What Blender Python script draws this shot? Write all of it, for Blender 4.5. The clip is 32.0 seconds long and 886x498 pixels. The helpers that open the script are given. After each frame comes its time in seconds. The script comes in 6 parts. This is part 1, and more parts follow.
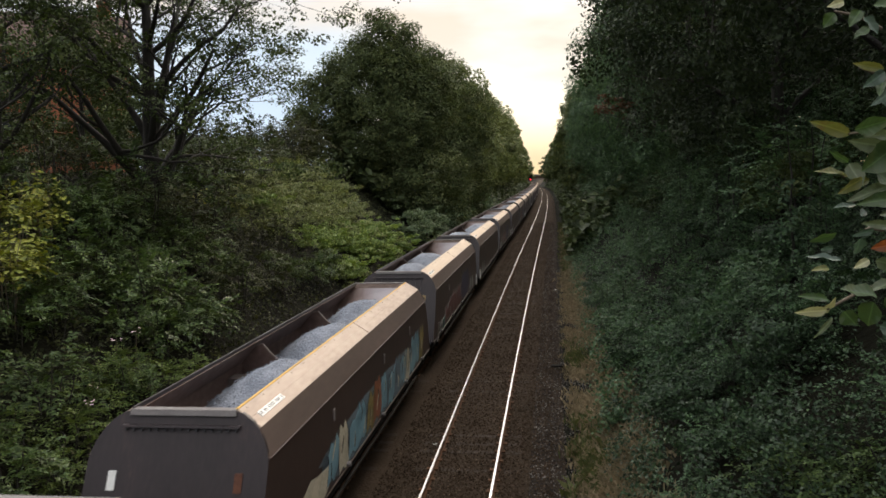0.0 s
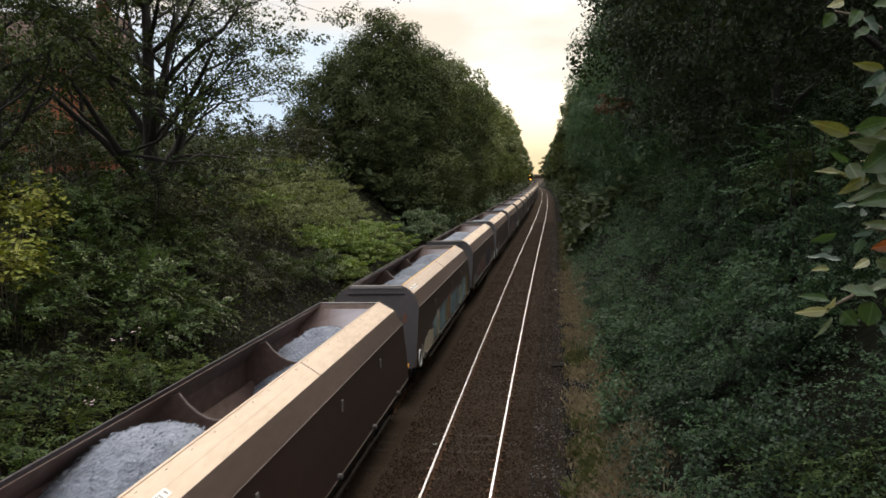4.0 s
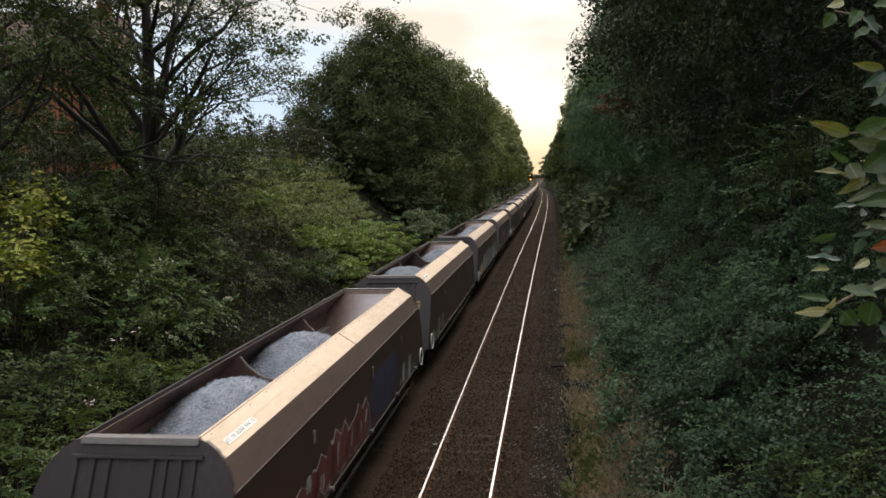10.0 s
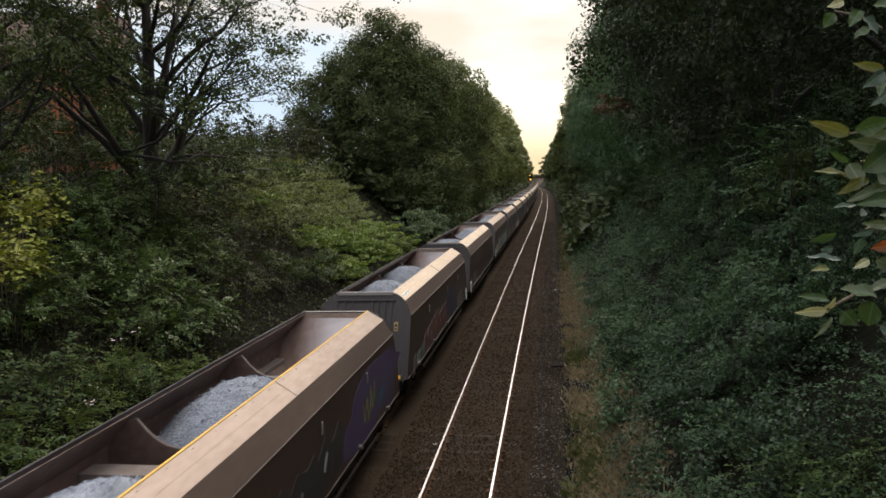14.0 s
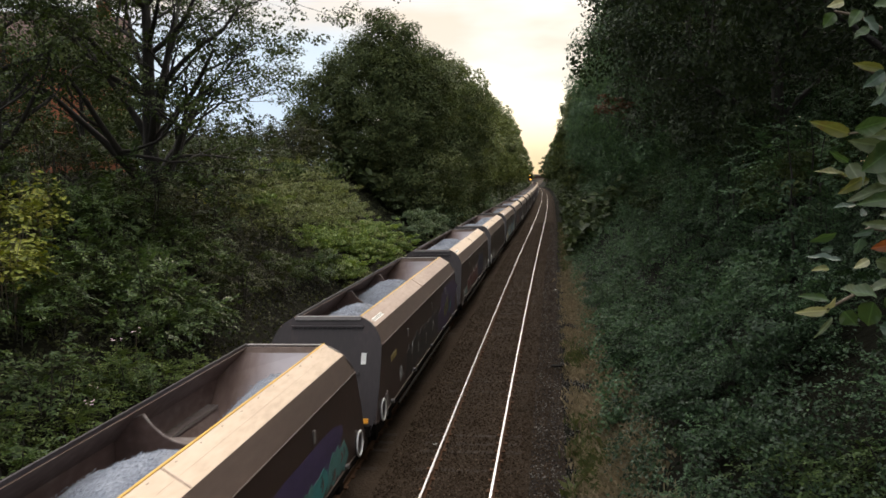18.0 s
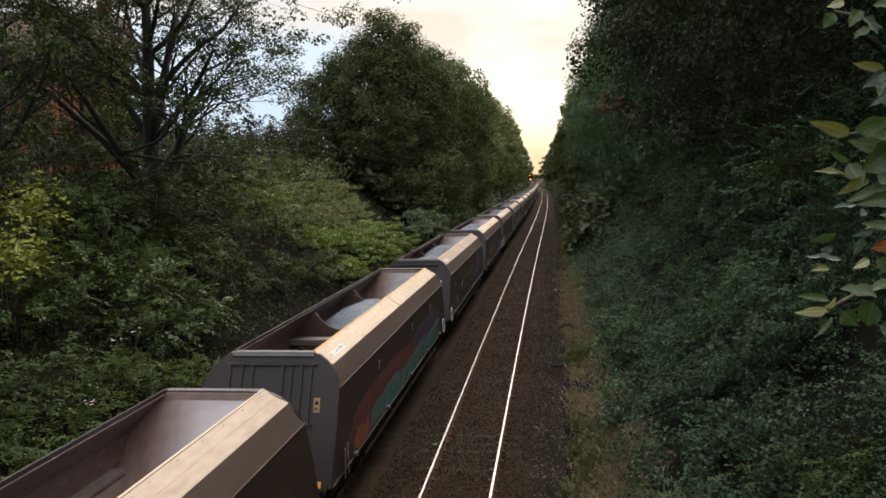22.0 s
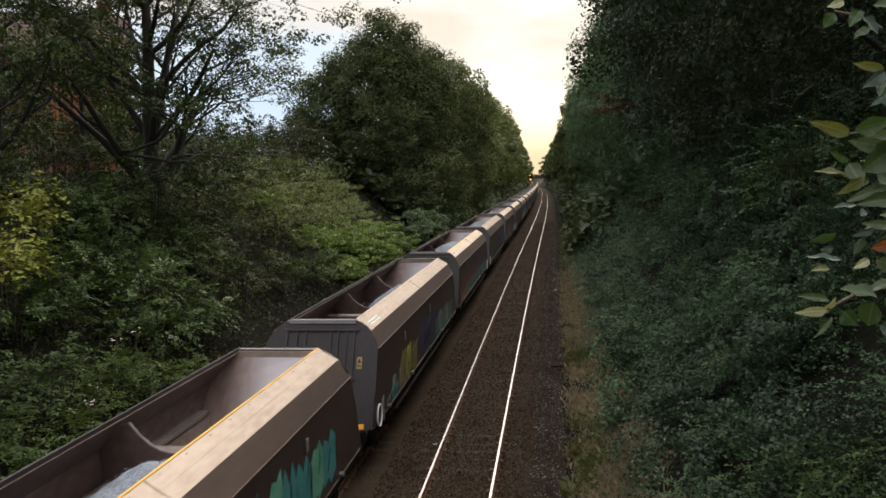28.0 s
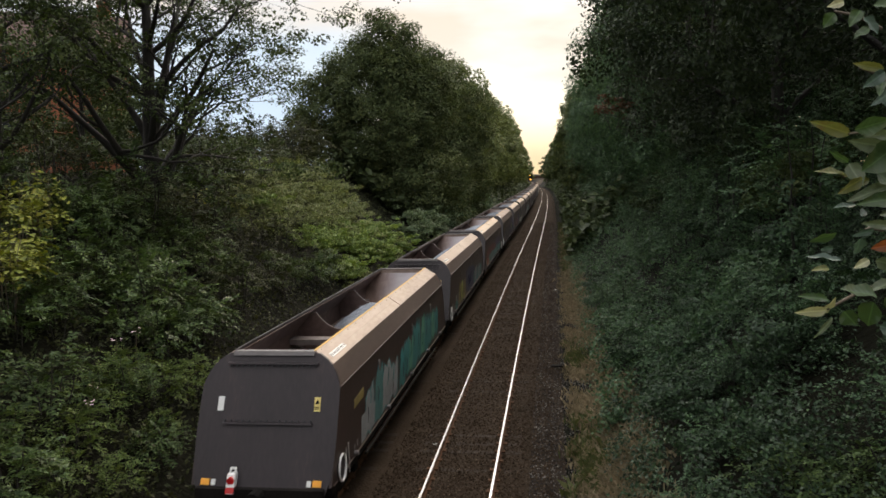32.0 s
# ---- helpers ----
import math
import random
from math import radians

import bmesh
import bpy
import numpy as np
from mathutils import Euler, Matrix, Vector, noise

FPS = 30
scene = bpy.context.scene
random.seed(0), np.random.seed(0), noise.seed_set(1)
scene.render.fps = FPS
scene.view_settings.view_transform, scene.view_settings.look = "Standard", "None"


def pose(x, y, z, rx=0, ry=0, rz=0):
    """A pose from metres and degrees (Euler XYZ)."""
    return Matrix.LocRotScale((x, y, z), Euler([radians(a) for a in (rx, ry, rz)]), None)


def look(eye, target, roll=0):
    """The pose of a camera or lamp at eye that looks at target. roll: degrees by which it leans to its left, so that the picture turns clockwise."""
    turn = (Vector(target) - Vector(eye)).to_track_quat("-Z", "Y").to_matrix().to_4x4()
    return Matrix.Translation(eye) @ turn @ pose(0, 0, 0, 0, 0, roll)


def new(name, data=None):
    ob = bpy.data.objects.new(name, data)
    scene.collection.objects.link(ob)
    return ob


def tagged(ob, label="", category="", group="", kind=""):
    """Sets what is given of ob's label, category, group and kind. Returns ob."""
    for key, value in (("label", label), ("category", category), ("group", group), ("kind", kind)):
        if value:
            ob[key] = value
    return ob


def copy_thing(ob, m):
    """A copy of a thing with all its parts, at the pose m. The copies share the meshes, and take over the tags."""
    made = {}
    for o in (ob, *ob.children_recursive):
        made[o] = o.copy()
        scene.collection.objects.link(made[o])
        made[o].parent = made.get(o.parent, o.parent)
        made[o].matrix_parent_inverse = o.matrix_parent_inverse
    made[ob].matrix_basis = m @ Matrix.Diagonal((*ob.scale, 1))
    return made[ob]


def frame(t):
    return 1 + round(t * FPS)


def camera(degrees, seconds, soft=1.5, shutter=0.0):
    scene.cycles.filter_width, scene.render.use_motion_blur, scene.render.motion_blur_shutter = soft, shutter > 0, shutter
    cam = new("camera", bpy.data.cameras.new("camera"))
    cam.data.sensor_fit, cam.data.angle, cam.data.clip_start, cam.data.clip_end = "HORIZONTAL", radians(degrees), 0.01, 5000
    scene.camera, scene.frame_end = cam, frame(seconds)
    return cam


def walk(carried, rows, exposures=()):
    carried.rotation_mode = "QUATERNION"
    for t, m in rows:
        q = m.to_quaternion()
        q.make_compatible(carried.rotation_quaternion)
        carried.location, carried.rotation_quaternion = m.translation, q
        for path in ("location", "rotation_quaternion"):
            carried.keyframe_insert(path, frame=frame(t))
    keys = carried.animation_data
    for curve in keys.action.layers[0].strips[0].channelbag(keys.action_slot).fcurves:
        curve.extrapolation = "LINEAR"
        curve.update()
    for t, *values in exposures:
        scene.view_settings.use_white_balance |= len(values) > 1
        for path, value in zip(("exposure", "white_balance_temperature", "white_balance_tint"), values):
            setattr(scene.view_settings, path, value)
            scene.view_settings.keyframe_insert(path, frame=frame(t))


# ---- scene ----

# ---- camera: stands still above a railway cutting ----
SECONDS = 32.0
EYE = (0.0, 0.0, 6.8525)
cam = camera(55.93, SECONDS, soft=1.6, shutter=0.5)
VIEW = look(EYE, (EYE[0] - 12.752, EYE[1] + 98.796, EYE[2] - 8.749), roll=-1.352)
walk(cam, [(0.0, VIEW), (SECONDS, VIEW)], exposures=[(0.0, 0.27), (SECONDS, 0.27)])

# ---- world and sun: bright evening sky with thin cloud, sun low behind the far trees ----
SUN_EL, SUN_AZ = 36.0, 14.0   # degrees; azimuth from +y towards +x


def make_world():
    w = bpy.data.worlds.new("evening_sky")
    w.use_nodes = True
    scene.world = w
    nt = w.node_tree
    nd, ln = nt.nodes, nt.links
    bg = nd["Background"]
    sky = nd.new("ShaderNodeTexSky")
    sky.sky_type = "NISHITA"
    sky.sun_disc = False
    sky.sun_elevation = radians(SUN_EL)
    sky.sun_rotation = radians(SUN_AZ)
    sky.air_density, sky.dust_density = 1.0, 2.0
    tc = nd.new("ShaderNodeTexCoord")
    mp = nd.new("ShaderNodeMapping")
    mp.inputs["Scale"].default_value = (2.2, 2.2, 7.0)
    ns = nd.new("ShaderNodeTexNoise")
    ns.inputs["Scale"].default_value = 1.3
    ns.inputs["Detail"].default_value = 5
    rp = nd.new("ShaderNodeValToRGB")
    rp.color_ramp.elements[0].position, rp.color_ramp.elements[1].position = 0.385, 0.585
    rp.color_ramp.elements[0].color = (0.2, 0.2, 0.2, 1)
    grad = nd.new("ShaderNodeSeparateXYZ")
    cr = nd.new("ShaderNodeValToRGB")
    e = cr.color_ramp.elements
    stops = [(0.0, (0.84, 0.64, 0.37)), (0.045, (0.85, 0.72, 0.52)), (0.12, (0.85, 0.77, 0.66)), (0.2, (0.85, 0.735, 0.61)), (0.45, (3.35, 3.2, 3.05)), (0.9, (5.1, 5.0, 5.0))]
    while len(e) < len(stops):
        e.new(0.5)
    for q, (at, col) in zip(e, stops):
        q.position, q.color = at, (*col, 1)
    sc = nd.new("ShaderNodeMix")
    sc.data_type, sc.blend_type = "RGBA", "MULTIPLY"
    sc.inputs["Factor"].default_value = 1.0
    # the cloud is brighter towards the evening sun than behind
    ahead = nd.new("ShaderNodeMath")
    ahead.operation = "MULTIPLY_ADD"
    ahead.inputs[1].default_value, ahead.inputs[2].default_value = 0.42 * CLOUD, 0.60 * CLOUD
    ln.new(grad.outputs["Y"], ahead.inputs[0])
    ln.new(ahead.outputs[0], sc.inputs[7])
    mx = nd.new("ShaderNodeMix")
    mx.data_type = "RGBA"
    ln.new(tc.outputs["Generated"], mp.inputs["Vector"])
    ln.new(mp.outputs["Vector"], ns.inputs["Vector"])
    ln.new(ns.outputs["Fac"], rp.inputs["Fac"])
    ln.new(tc.outputs["Generated"], grad.inputs[0])
    ln.new(grad.outputs["Z"], cr.inputs["Fac"])
    # a gap in the thin cloud low down to the west lets pale blue through
    west, low, gap = nd.new("ShaderNodeMapRange"), nd.new("ShaderNodeMapRange"), nd.new("ShaderNodeMath")
    west.inputs["From Min"].default_value, west.inputs["From Max"].default_value = -0.14, -0.26
    low.inputs["From Min"].default_value, low.inputs["From Max"].default_value = 0.19, 0.155
    wob = nd.new("ShaderNodeMath")
    wob.operation = "MULTIPLY_ADD"
    wob.inputs[1].default_value = 0.10
    ln.new(ns.outputs["Fac"], wob.inputs[0])
    ln.new(grad.outputs["Z"], wob.inputs[2])
    shift = nd.new("ShaderNodeMath")
    shift.operation = "SUBTRACT"
    shift.inputs[1].default_value = 0.05
    ln.new(wob.outputs[0], shift.inputs[0])
    ln.new(grad.outputs["X"], west.inputs["Value"])
    ln.new(shift.outputs[0], low.inputs["Value"])
    gap.operation = "MULTIPLY"
    ln.new(west.outputs[0], gap.inputs[0])
    ln.new(low.outputs[0], gap.inputs[1])
    cool = nd.new("ShaderNodeMix")
    cool.data_type = "RGBA"
    cool.inputs[7].default_value = (0.62, 0.74, 0.88, 1)
    ln.new(gap.outputs[0], cool.inputs["Factor"])
    ln.new(cr.outputs["Color"], cool.inputs[6])
    ln.new(cool.outputs[2], sc.inputs[6])
    ln.new(rp.outputs["Color"], mx.inputs["Factor"])
    ln.new(sky.outputs["Color"], mx.inputs[6])
    ln.new(sc.outputs[2], mx.inputs[7])
    ln.new(mx.outputs[2], bg.inputs["Color"])
    bg.inputs["Strength"].default_value = SKY_STRENGTH
    s = new("sun", bpy.data.lights.new("sun", "SUN"))
    s.data.energy, s.data.angle, s.data.color = SUN_POWER, radians(30), (1.0, 0.83, 0.62)
    az, el = radians(SUN_AZ), radians(SUN_EL)
    d = Vector((math.sin(az) * math.cos(el), math.cos(az) * math.cos(el), math.sin(el)))
    s.matrix_world = look((0, 0, 60), tuple(Vector((0, 0, 60)) - d))


CLOUD = 10.0
SKY_STRENGTH = 0.1
SUN_POWER = 1.5
make_world()

# ---- materials ----
MATS = {}


def nodes_of(name):
    m = bpy.data.materials.new(name)
    m.use_nodes = True
    nt = m.node_tree
    return m, nt, nt.nodes, nt.links, nt.nodes["Principled BSDF"]


def ramp(nd, cols):
    r = nd.new("ShaderNodeValToRGB")
    el = r.color_ramp.elements
    while len(el) < len(cols):
        el.new(0.5)
    for q, (p, c) in zip(el, cols):
        q.position, q.color = p, (*c, 1)
    return r


def rough_mat(name, cols, scale=3.0, rough=0.8, metal=0.0, bump=0.3, fine=40.0, spread=None, stretch=(1, 1, 1), coords="Object", dist=0.02):
    """Two-scale noise colour with a bump of its own."""
    m, nt, nd, ln, b = nodes_of(name)
    tc = nd.new("ShaderNodeTexCoord")
    mp = nd.new("ShaderNodeMapping")
    mp.inputs["Scale"].default_value = stretch
    ln.new(tc.outputs[coords], mp.inputs["Vector"])
    n1, n2 = nd.new("ShaderNodeTexNoise"), nd.new("ShaderNodeTexNoise")
    n1.inputs["Scale"].default_value, n1.inputs["Detail"].default_value = scale, 6
    n2.inputs["Scale"].default_value, n2.inputs["Detail"].default_value = fine, 3
    ln.new(mp.outputs[0], n1.inputs["Vector"])
    ln.new(mp.outputs[0], n2.inputs["Vector"])
    mixf = nd.new("ShaderNodeMath")
    mixf.operation = "MULTIPLY_ADD"
    mixf.inputs[1].default_value = 0.45
    sub = nd.new("ShaderNodeMath")
    sub.operation = "MULTIPLY"
    sub.inputs[1].default_value = 0.55
    ln.new(n1.outputs["Fac"], sub.inputs[0])
    ln.new(n2.outputs["Fac"], mixf.inputs[0])
    ln.new(sub.outputs[0], mixf.inputs[2])
    r = ramp(nd, cols)
    ln.new(mixf.outputs[0], r.inputs["Fac"])
    ln.new(r.outputs["Color"], b.inputs["Base Color"])
    b.inputs["Roughness"].default_value, b.inputs["Metallic"].default_value = rough, metal
    bp = nd.new("ShaderNodeBump")
    bp.inputs["Strength"].default_value, bp.inputs["Distance"].default_value = bump, dist
    ln.new(n2.outputs["Fac"], bp.inputs["Height"])
    ln.new(bp.outputs["Normal"], b.inputs["Normal"])
    MATS[name] = m
    return m


def leaf_mat(name, cols, rough=0.55, through_light=0.22, warm=(1.0, 1.0, 0.5), gloss=0.2):
    """Leaves: each leaf takes its own tone, larger patches drift in tone."""
    m, nt, nd, ln, b = nodes_of(name)
    g = nd.new("ShaderNodeNewGeometry")
    tc = nd.new("ShaderNodeTexCoord")
    n1 = nd.new("ShaderNodeTexNoise")
    n1.inputs["Scale"].default_value, n1.inputs["Detail"].default_value = 0.55, 3
    ln.new(tc.outputs["Object"], n1.inputs["Vector"])
    a = nd.new("ShaderNodeMath")
    a.operation = "MULTIPLY_ADD"
    a.inputs[1].default_value, a.inputs[2].default_value = 0.55, -0.06
    c = nd.new("ShaderNodeMath")
    c.operation = "MULTIPLY_ADD"
    c.inputs[1].default_value = 0.55
    ln.new(g.outputs["Random Per Island"], a.inputs[0])
    ln.new(n1.outputs["Fac"], c.inputs[0])
    ln.new(a.outputs[0], c.inputs[2])
    r = ramp(nd, cols)
    ln.new(c.outputs[0], r.inputs["Fac"])
    ln.new(r.outputs["Color"], b.inputs["Base Color"])
    b.inputs["Roughness"].default_value = rough
    b.inputs["Specular IOR Level"].default_value = gloss
    t = nd.new("ShaderNodeBsdfTranslucent")
    mul = nd.new("ShaderNodeMix")
    mul.data_type, mul.blend_type = "RGBA", "MULTIPLY"
    mul.inputs["Factor"].default_value = 1
    mul.inputs[7].default_value = (*warm, 1)
    ln.new(r.outputs["Color"], mul.inputs[6])
    ln.new(mul.outputs[2], t.inputs["Color"])
    mx = nd.new("ShaderNodeMixShader")
    mx.inputs[0].default_value = through_light
    ln.new(b.outputs[0], mx.inputs[1])
    ln.new(t.outputs[0], mx.inputs[2])
    ln.new(mx.outputs[0], nd["Material Output"].inputs["Surface"])
    MATS[name] = m
    return m


def glow_mat(name, col, power):
    m, nt, nd, ln, b = nodes_of(name)
    b.inputs["Base Color"].default_value = (*col, 1)
    b.inputs["Emission Color"].default_value = (*col, 1)
    b.inputs["Emission Strength"].default_value = power
    MATS[name] = m
    return m


leaf_mat("leaf_dark", [(0.0, (0.017, 0.025, 0.0105)), (0.45, (0.043, 0.062, 0.025)), (0.8, (0.081, 0.105, 0.039)), (1.0, (0.146, 0.135, 0.046))])
# colour raised a little for the haze over the far trees
leaf_mat("leaf_tall", [(0.0, (0.022, 0.031, 0.014)), (0.45, (0.064, 0.086, 0.036)), (0.8, (0.118, 0.138, 0.056)), (1.0, (0.20, 0.16, 0.065))], gloss=0.06)
leaf_mat("leaf_olive", [(0.0, (0.011, 0.0125, 0.006)), (0.5, (0.036, 0.042, 0.018)), (0.85, (0.078, 0.082, 0.035)), (1.0, (0.11, 0.085, 0.04))], rough=0.5, gloss=0.08)
leaf_mat("leaf_spray", [(0.0, (0.013, 0.023, 0.0065)), (0.5, (0.054, 0.093, 0.023)), (0.85, (0.118, 0.165, 0.044)), (1.0, (0.20, 0.185, 0.06))], rough=0.42, gloss=0.3)
leaf_mat("leaf_deep_spray", [(0.0, (0.012, 0.021, 0.008)), (0.5, (0.044, 0.072, 0.024)), (0.85, (0.092, 0.13, 0.042)), (1.0, (0.16, 0.15, 0.055))], gloss=0.12)
leaf_mat("leaf_weed", [(0.0, (0.026, 0.042, 0.012)), (0.5, (0.088, 0.128, 0.036)), (0.85, (0.16, 0.195, 0.06)), (1.0, (0.26, 0.24, 0.09))], gloss=0.12)
leaf_mat("leaf_oak", [(0.0, (0.01824, 0.0285, 0.0084)), (0.5, (0.04788, 0.07125, 0.02184)), (0.85, (0.0912, 0.1128, 0.0336)), (1.0, (0.1938, 0.1187, 0.04704))])
leaf_mat("leaf_bright", [(0.0, (0.035, 0.058, 0.015)), (0.5, (0.15, 0.225, 0.055)), (1.0, (0.36, 0.41, 0.12))])
leaf_mat("leaf_yellow", [(0.0, (0.045, 0.062, 0.011)), (0.5, (0.17, 0.19, 0.028)), (0.85, (0.27, 0.255, 0.037)), (1.0, (0.42, 0.30, 0.048))])
leaf_mat("leaf_grey", [(0.0, (0.025, 0.032, 0.013)), (0.5, (0.155, 0.185, 0.078)), (0.8, (0.28, 0.29, 0.142)), (1.0, (0.48, 0.41, 0.24))], gloss=0.1)
leaf_mat("leaf_rust", [(0.0, (0.035, 0.02, 0.010)), (0.5, (0.08, 0.042, 0.02)), (1.0, (0.14, 0.08, 0.035))])
# one ivy in two tones: darker for the shaded bank, then its lit copy
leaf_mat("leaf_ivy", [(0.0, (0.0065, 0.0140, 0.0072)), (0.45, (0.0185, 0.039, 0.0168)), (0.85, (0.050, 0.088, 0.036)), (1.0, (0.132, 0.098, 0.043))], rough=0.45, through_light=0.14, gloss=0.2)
leaf_mat("leaf_ivy_lit", [(0.0, (0.010, 0.021, 0.011)), (0.45, (0.041, 0.086, 0.037)), (0.85, (0.102, 0.170, 0.070)), (1.0, (0.16, 0.13, 0.06))], rough=0.45, through_light=0.14, gloss=0.22)
leaf_mat("leaf_shade", [(0.0, (0.01707, 0.0327, 0.01707)), (0.45, (0.0512, 0.09527, 0.04835)), (0.8, (0.09953, 0.1678, 0.07963)), (1.0, (0.1848, 0.199, 0.07821))])
leaf_mat("leaf_willow", [(0.0, (0.04025, 0.06325, 0.0345)), (0.5, (0.09775, 0.1437, 0.0759)), (1.0, (0.1955, 0.23, 0.1265))])
# leaves of the overhanging crowns, darkened for the shade inside them
leaf_mat("leaf_deep_shade", [(0.0, (0.008, 0.013, 0.006)), (0.45, (0.021, 0.034, 0.0145)), (0.8, (0.048, 0.069, 0.029)), (1.0, (0.12, 0.11, 0.045))])
# distant leaves, paler and warmer with the haze put into their colour
leaf_mat("leaf_far", [(0.0, (0.04714, 0.0631, 0.02231)), (0.5, (0.1178, 0.1503, 0.058)), (0.85, (0.2042, 0.2253, 0.08923)), (1.0, (0.3143, 0.2103, 0.1115))], through_light=0.3)
leaf_mat("grass_dry", [(0.0, (0.10, 0.09, 0.05)), (0.5, (0.24, 0.195, 0.125)), (1.0, (0.44, 0.36, 0.24))], rough=0.8, warm=(1.0, 0.92, 0.75))
leaf_mat("grass_green", [(0.0, (0.04, 0.052, 0.02)), (0.6, (0.10, 0.115, 0.045)), (1.0, (0.2, 0.18, 0.08))], rough=0.7)
rough_mat("bark", [(0.25, (0.008, 0.0065, 0.005)), (0.7, (0.026, 0.021, 0.016))], scale=2.0, fine=14, stretch=(1, 1, 0.25), bump=0.7, dist=0.05)
rough_mat("petal_pink", [(0.3, (0.50, 0.30, 0.36)), (0.7, (0.70, 0.55, 0.58))], scale=8, fine=40, rough=0.6, bump=0.0)
rough_mat("stem_pale", [(0.3, (0.07, 0.055, 0.035)), (0.7, (0.14, 0.11, 0.075))], scale=2, fine=20, rough=0.85)
# dark humus, near-black so its colour holds the shade between the plants
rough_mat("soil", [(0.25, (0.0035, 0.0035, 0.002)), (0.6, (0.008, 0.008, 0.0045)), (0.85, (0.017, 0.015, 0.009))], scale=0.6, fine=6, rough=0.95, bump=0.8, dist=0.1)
rough_mat("ballast", [(0.25, (0.020, 0.0135, 0.0085)), (0.5, (0.037, 0.0255, 0.017)), (0.8, (0.060, 0.043, 0.029))], scale=0.8, fine=16, rough=0.95, bump=1.0, dist=0.06)
leaf_mat("ballast_stone", [(0.2, (0.031, 0.0205, 0.0125)), (0.42, (0.045, 0.0305, 0.019)), (0.58, (0.064, 0.044, 0.029)), (0.75, (0.14, 0.105, 0.076))], rough=0.9, through_light=0.0)
leaf_mat("cess_stone", [(0.2, (0.024, 0.0216, 0.0208)), (0.42, (0.052, 0.0448, 0.04)), (0.58, (0.088, 0.0776, 0.072)), (0.75, (0.24, 0.224, 0.208))], rough=0.9, through_light=0.0)
leaf_mat("load_stone", [(0.0, (0.10, 0.11, 0.135)), (0.45, (0.20, 0.225, 0.27)), (0.85, (0.32, 0.35, 0.40)), (1.0, (0.45, 0.47, 0.52))], rough=0.9, through_light=0.0)
rough_mat("steel_rail", [(0.3, (0.62, 0.60, 0.58)), (0.7, (0.78, 0.76, 0.74))], scale=4, fine=60, rough=0.27, metal=1.0, bump=0.0, stretch=(1, 0.1, 1))
rough_mat("rust_rail", [(0.3, (0.05, 0.028, 0.016)), (0.7, (0.13, 0.07, 0.04))], scale=3, fine=40, rough=0.85)
rough_mat("sleeper", [(0.3, (0.025, 0.0185, 0.014)), (0.7, (0.058, 0.046, 0.037))], scale=3, fine=30, rough=0.9, stretch=(0.3, 1, 1))
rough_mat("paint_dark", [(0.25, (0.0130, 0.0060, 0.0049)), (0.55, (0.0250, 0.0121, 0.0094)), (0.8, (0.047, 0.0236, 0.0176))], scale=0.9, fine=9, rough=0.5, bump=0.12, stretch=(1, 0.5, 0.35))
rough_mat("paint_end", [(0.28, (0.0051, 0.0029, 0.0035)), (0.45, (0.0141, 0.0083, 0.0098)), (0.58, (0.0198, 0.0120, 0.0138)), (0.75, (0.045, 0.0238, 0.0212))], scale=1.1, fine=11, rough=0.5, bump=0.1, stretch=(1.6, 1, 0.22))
rough_mat("paint_comb", [(0.28, (0.0045, 0.0048, 0.0068)), (0.5, (0.0095, 0.0095, 0.0125)), (0.75, (0.020, 0.018, 0.020))], scale=1.1, fine=11, rough=0.5, bump=0.1, stretch=(1.6, 1, 0.22))
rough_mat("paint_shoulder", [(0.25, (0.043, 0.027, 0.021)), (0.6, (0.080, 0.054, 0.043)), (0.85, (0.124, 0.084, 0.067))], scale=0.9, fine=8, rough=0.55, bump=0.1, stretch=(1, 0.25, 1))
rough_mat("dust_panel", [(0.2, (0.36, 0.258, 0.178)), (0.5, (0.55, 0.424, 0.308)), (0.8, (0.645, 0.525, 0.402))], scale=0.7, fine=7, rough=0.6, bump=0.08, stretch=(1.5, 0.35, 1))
rough_mat("dusty_steel", [(0.25, (0.09, 0.07, 0.062)), (0.5, (0.19, 0.155, 0.14)), (0.8, (0.38, 0.345, 0.33))], scale=0.45, fine=6, rough=0.75, bump=0.15)
rough_mat("ledge_dust", [(0.25, (0.076, 0.060, 0.054)), (0.5, (0.138, 0.111, 0.101)), (0.8, (0.212, 0.182, 0.172))], scale=0.6, fine=7, rough=0.8, bump=0.1)
rough_mat("inner_brown", [(0.25, (0.050, 0.028, 0.0225)), (0.5, (0.101, 0.063, 0.052)), (0.8, (0.20, 0.155, 0.14))], scale=0.45, fine=6, rough=0.75, bump=0.12, stretch=(1, 0.6, 1.2))
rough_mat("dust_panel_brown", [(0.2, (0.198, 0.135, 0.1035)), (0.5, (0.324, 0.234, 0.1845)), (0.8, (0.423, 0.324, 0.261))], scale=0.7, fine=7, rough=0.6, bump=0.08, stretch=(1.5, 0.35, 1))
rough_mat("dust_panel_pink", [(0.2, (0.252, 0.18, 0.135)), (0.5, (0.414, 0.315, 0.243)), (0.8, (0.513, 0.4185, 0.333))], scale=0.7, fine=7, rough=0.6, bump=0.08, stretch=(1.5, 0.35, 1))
rough_mat("ledge_beige", [(0.25, (0.21, 0.145, 0.115)), (0.55, (0.35, 0.265, 0.222)), (0.8, (0.45, 0.355, 0.31))], scale=0.7, fine=7, rough=0.75, bump=0.08)


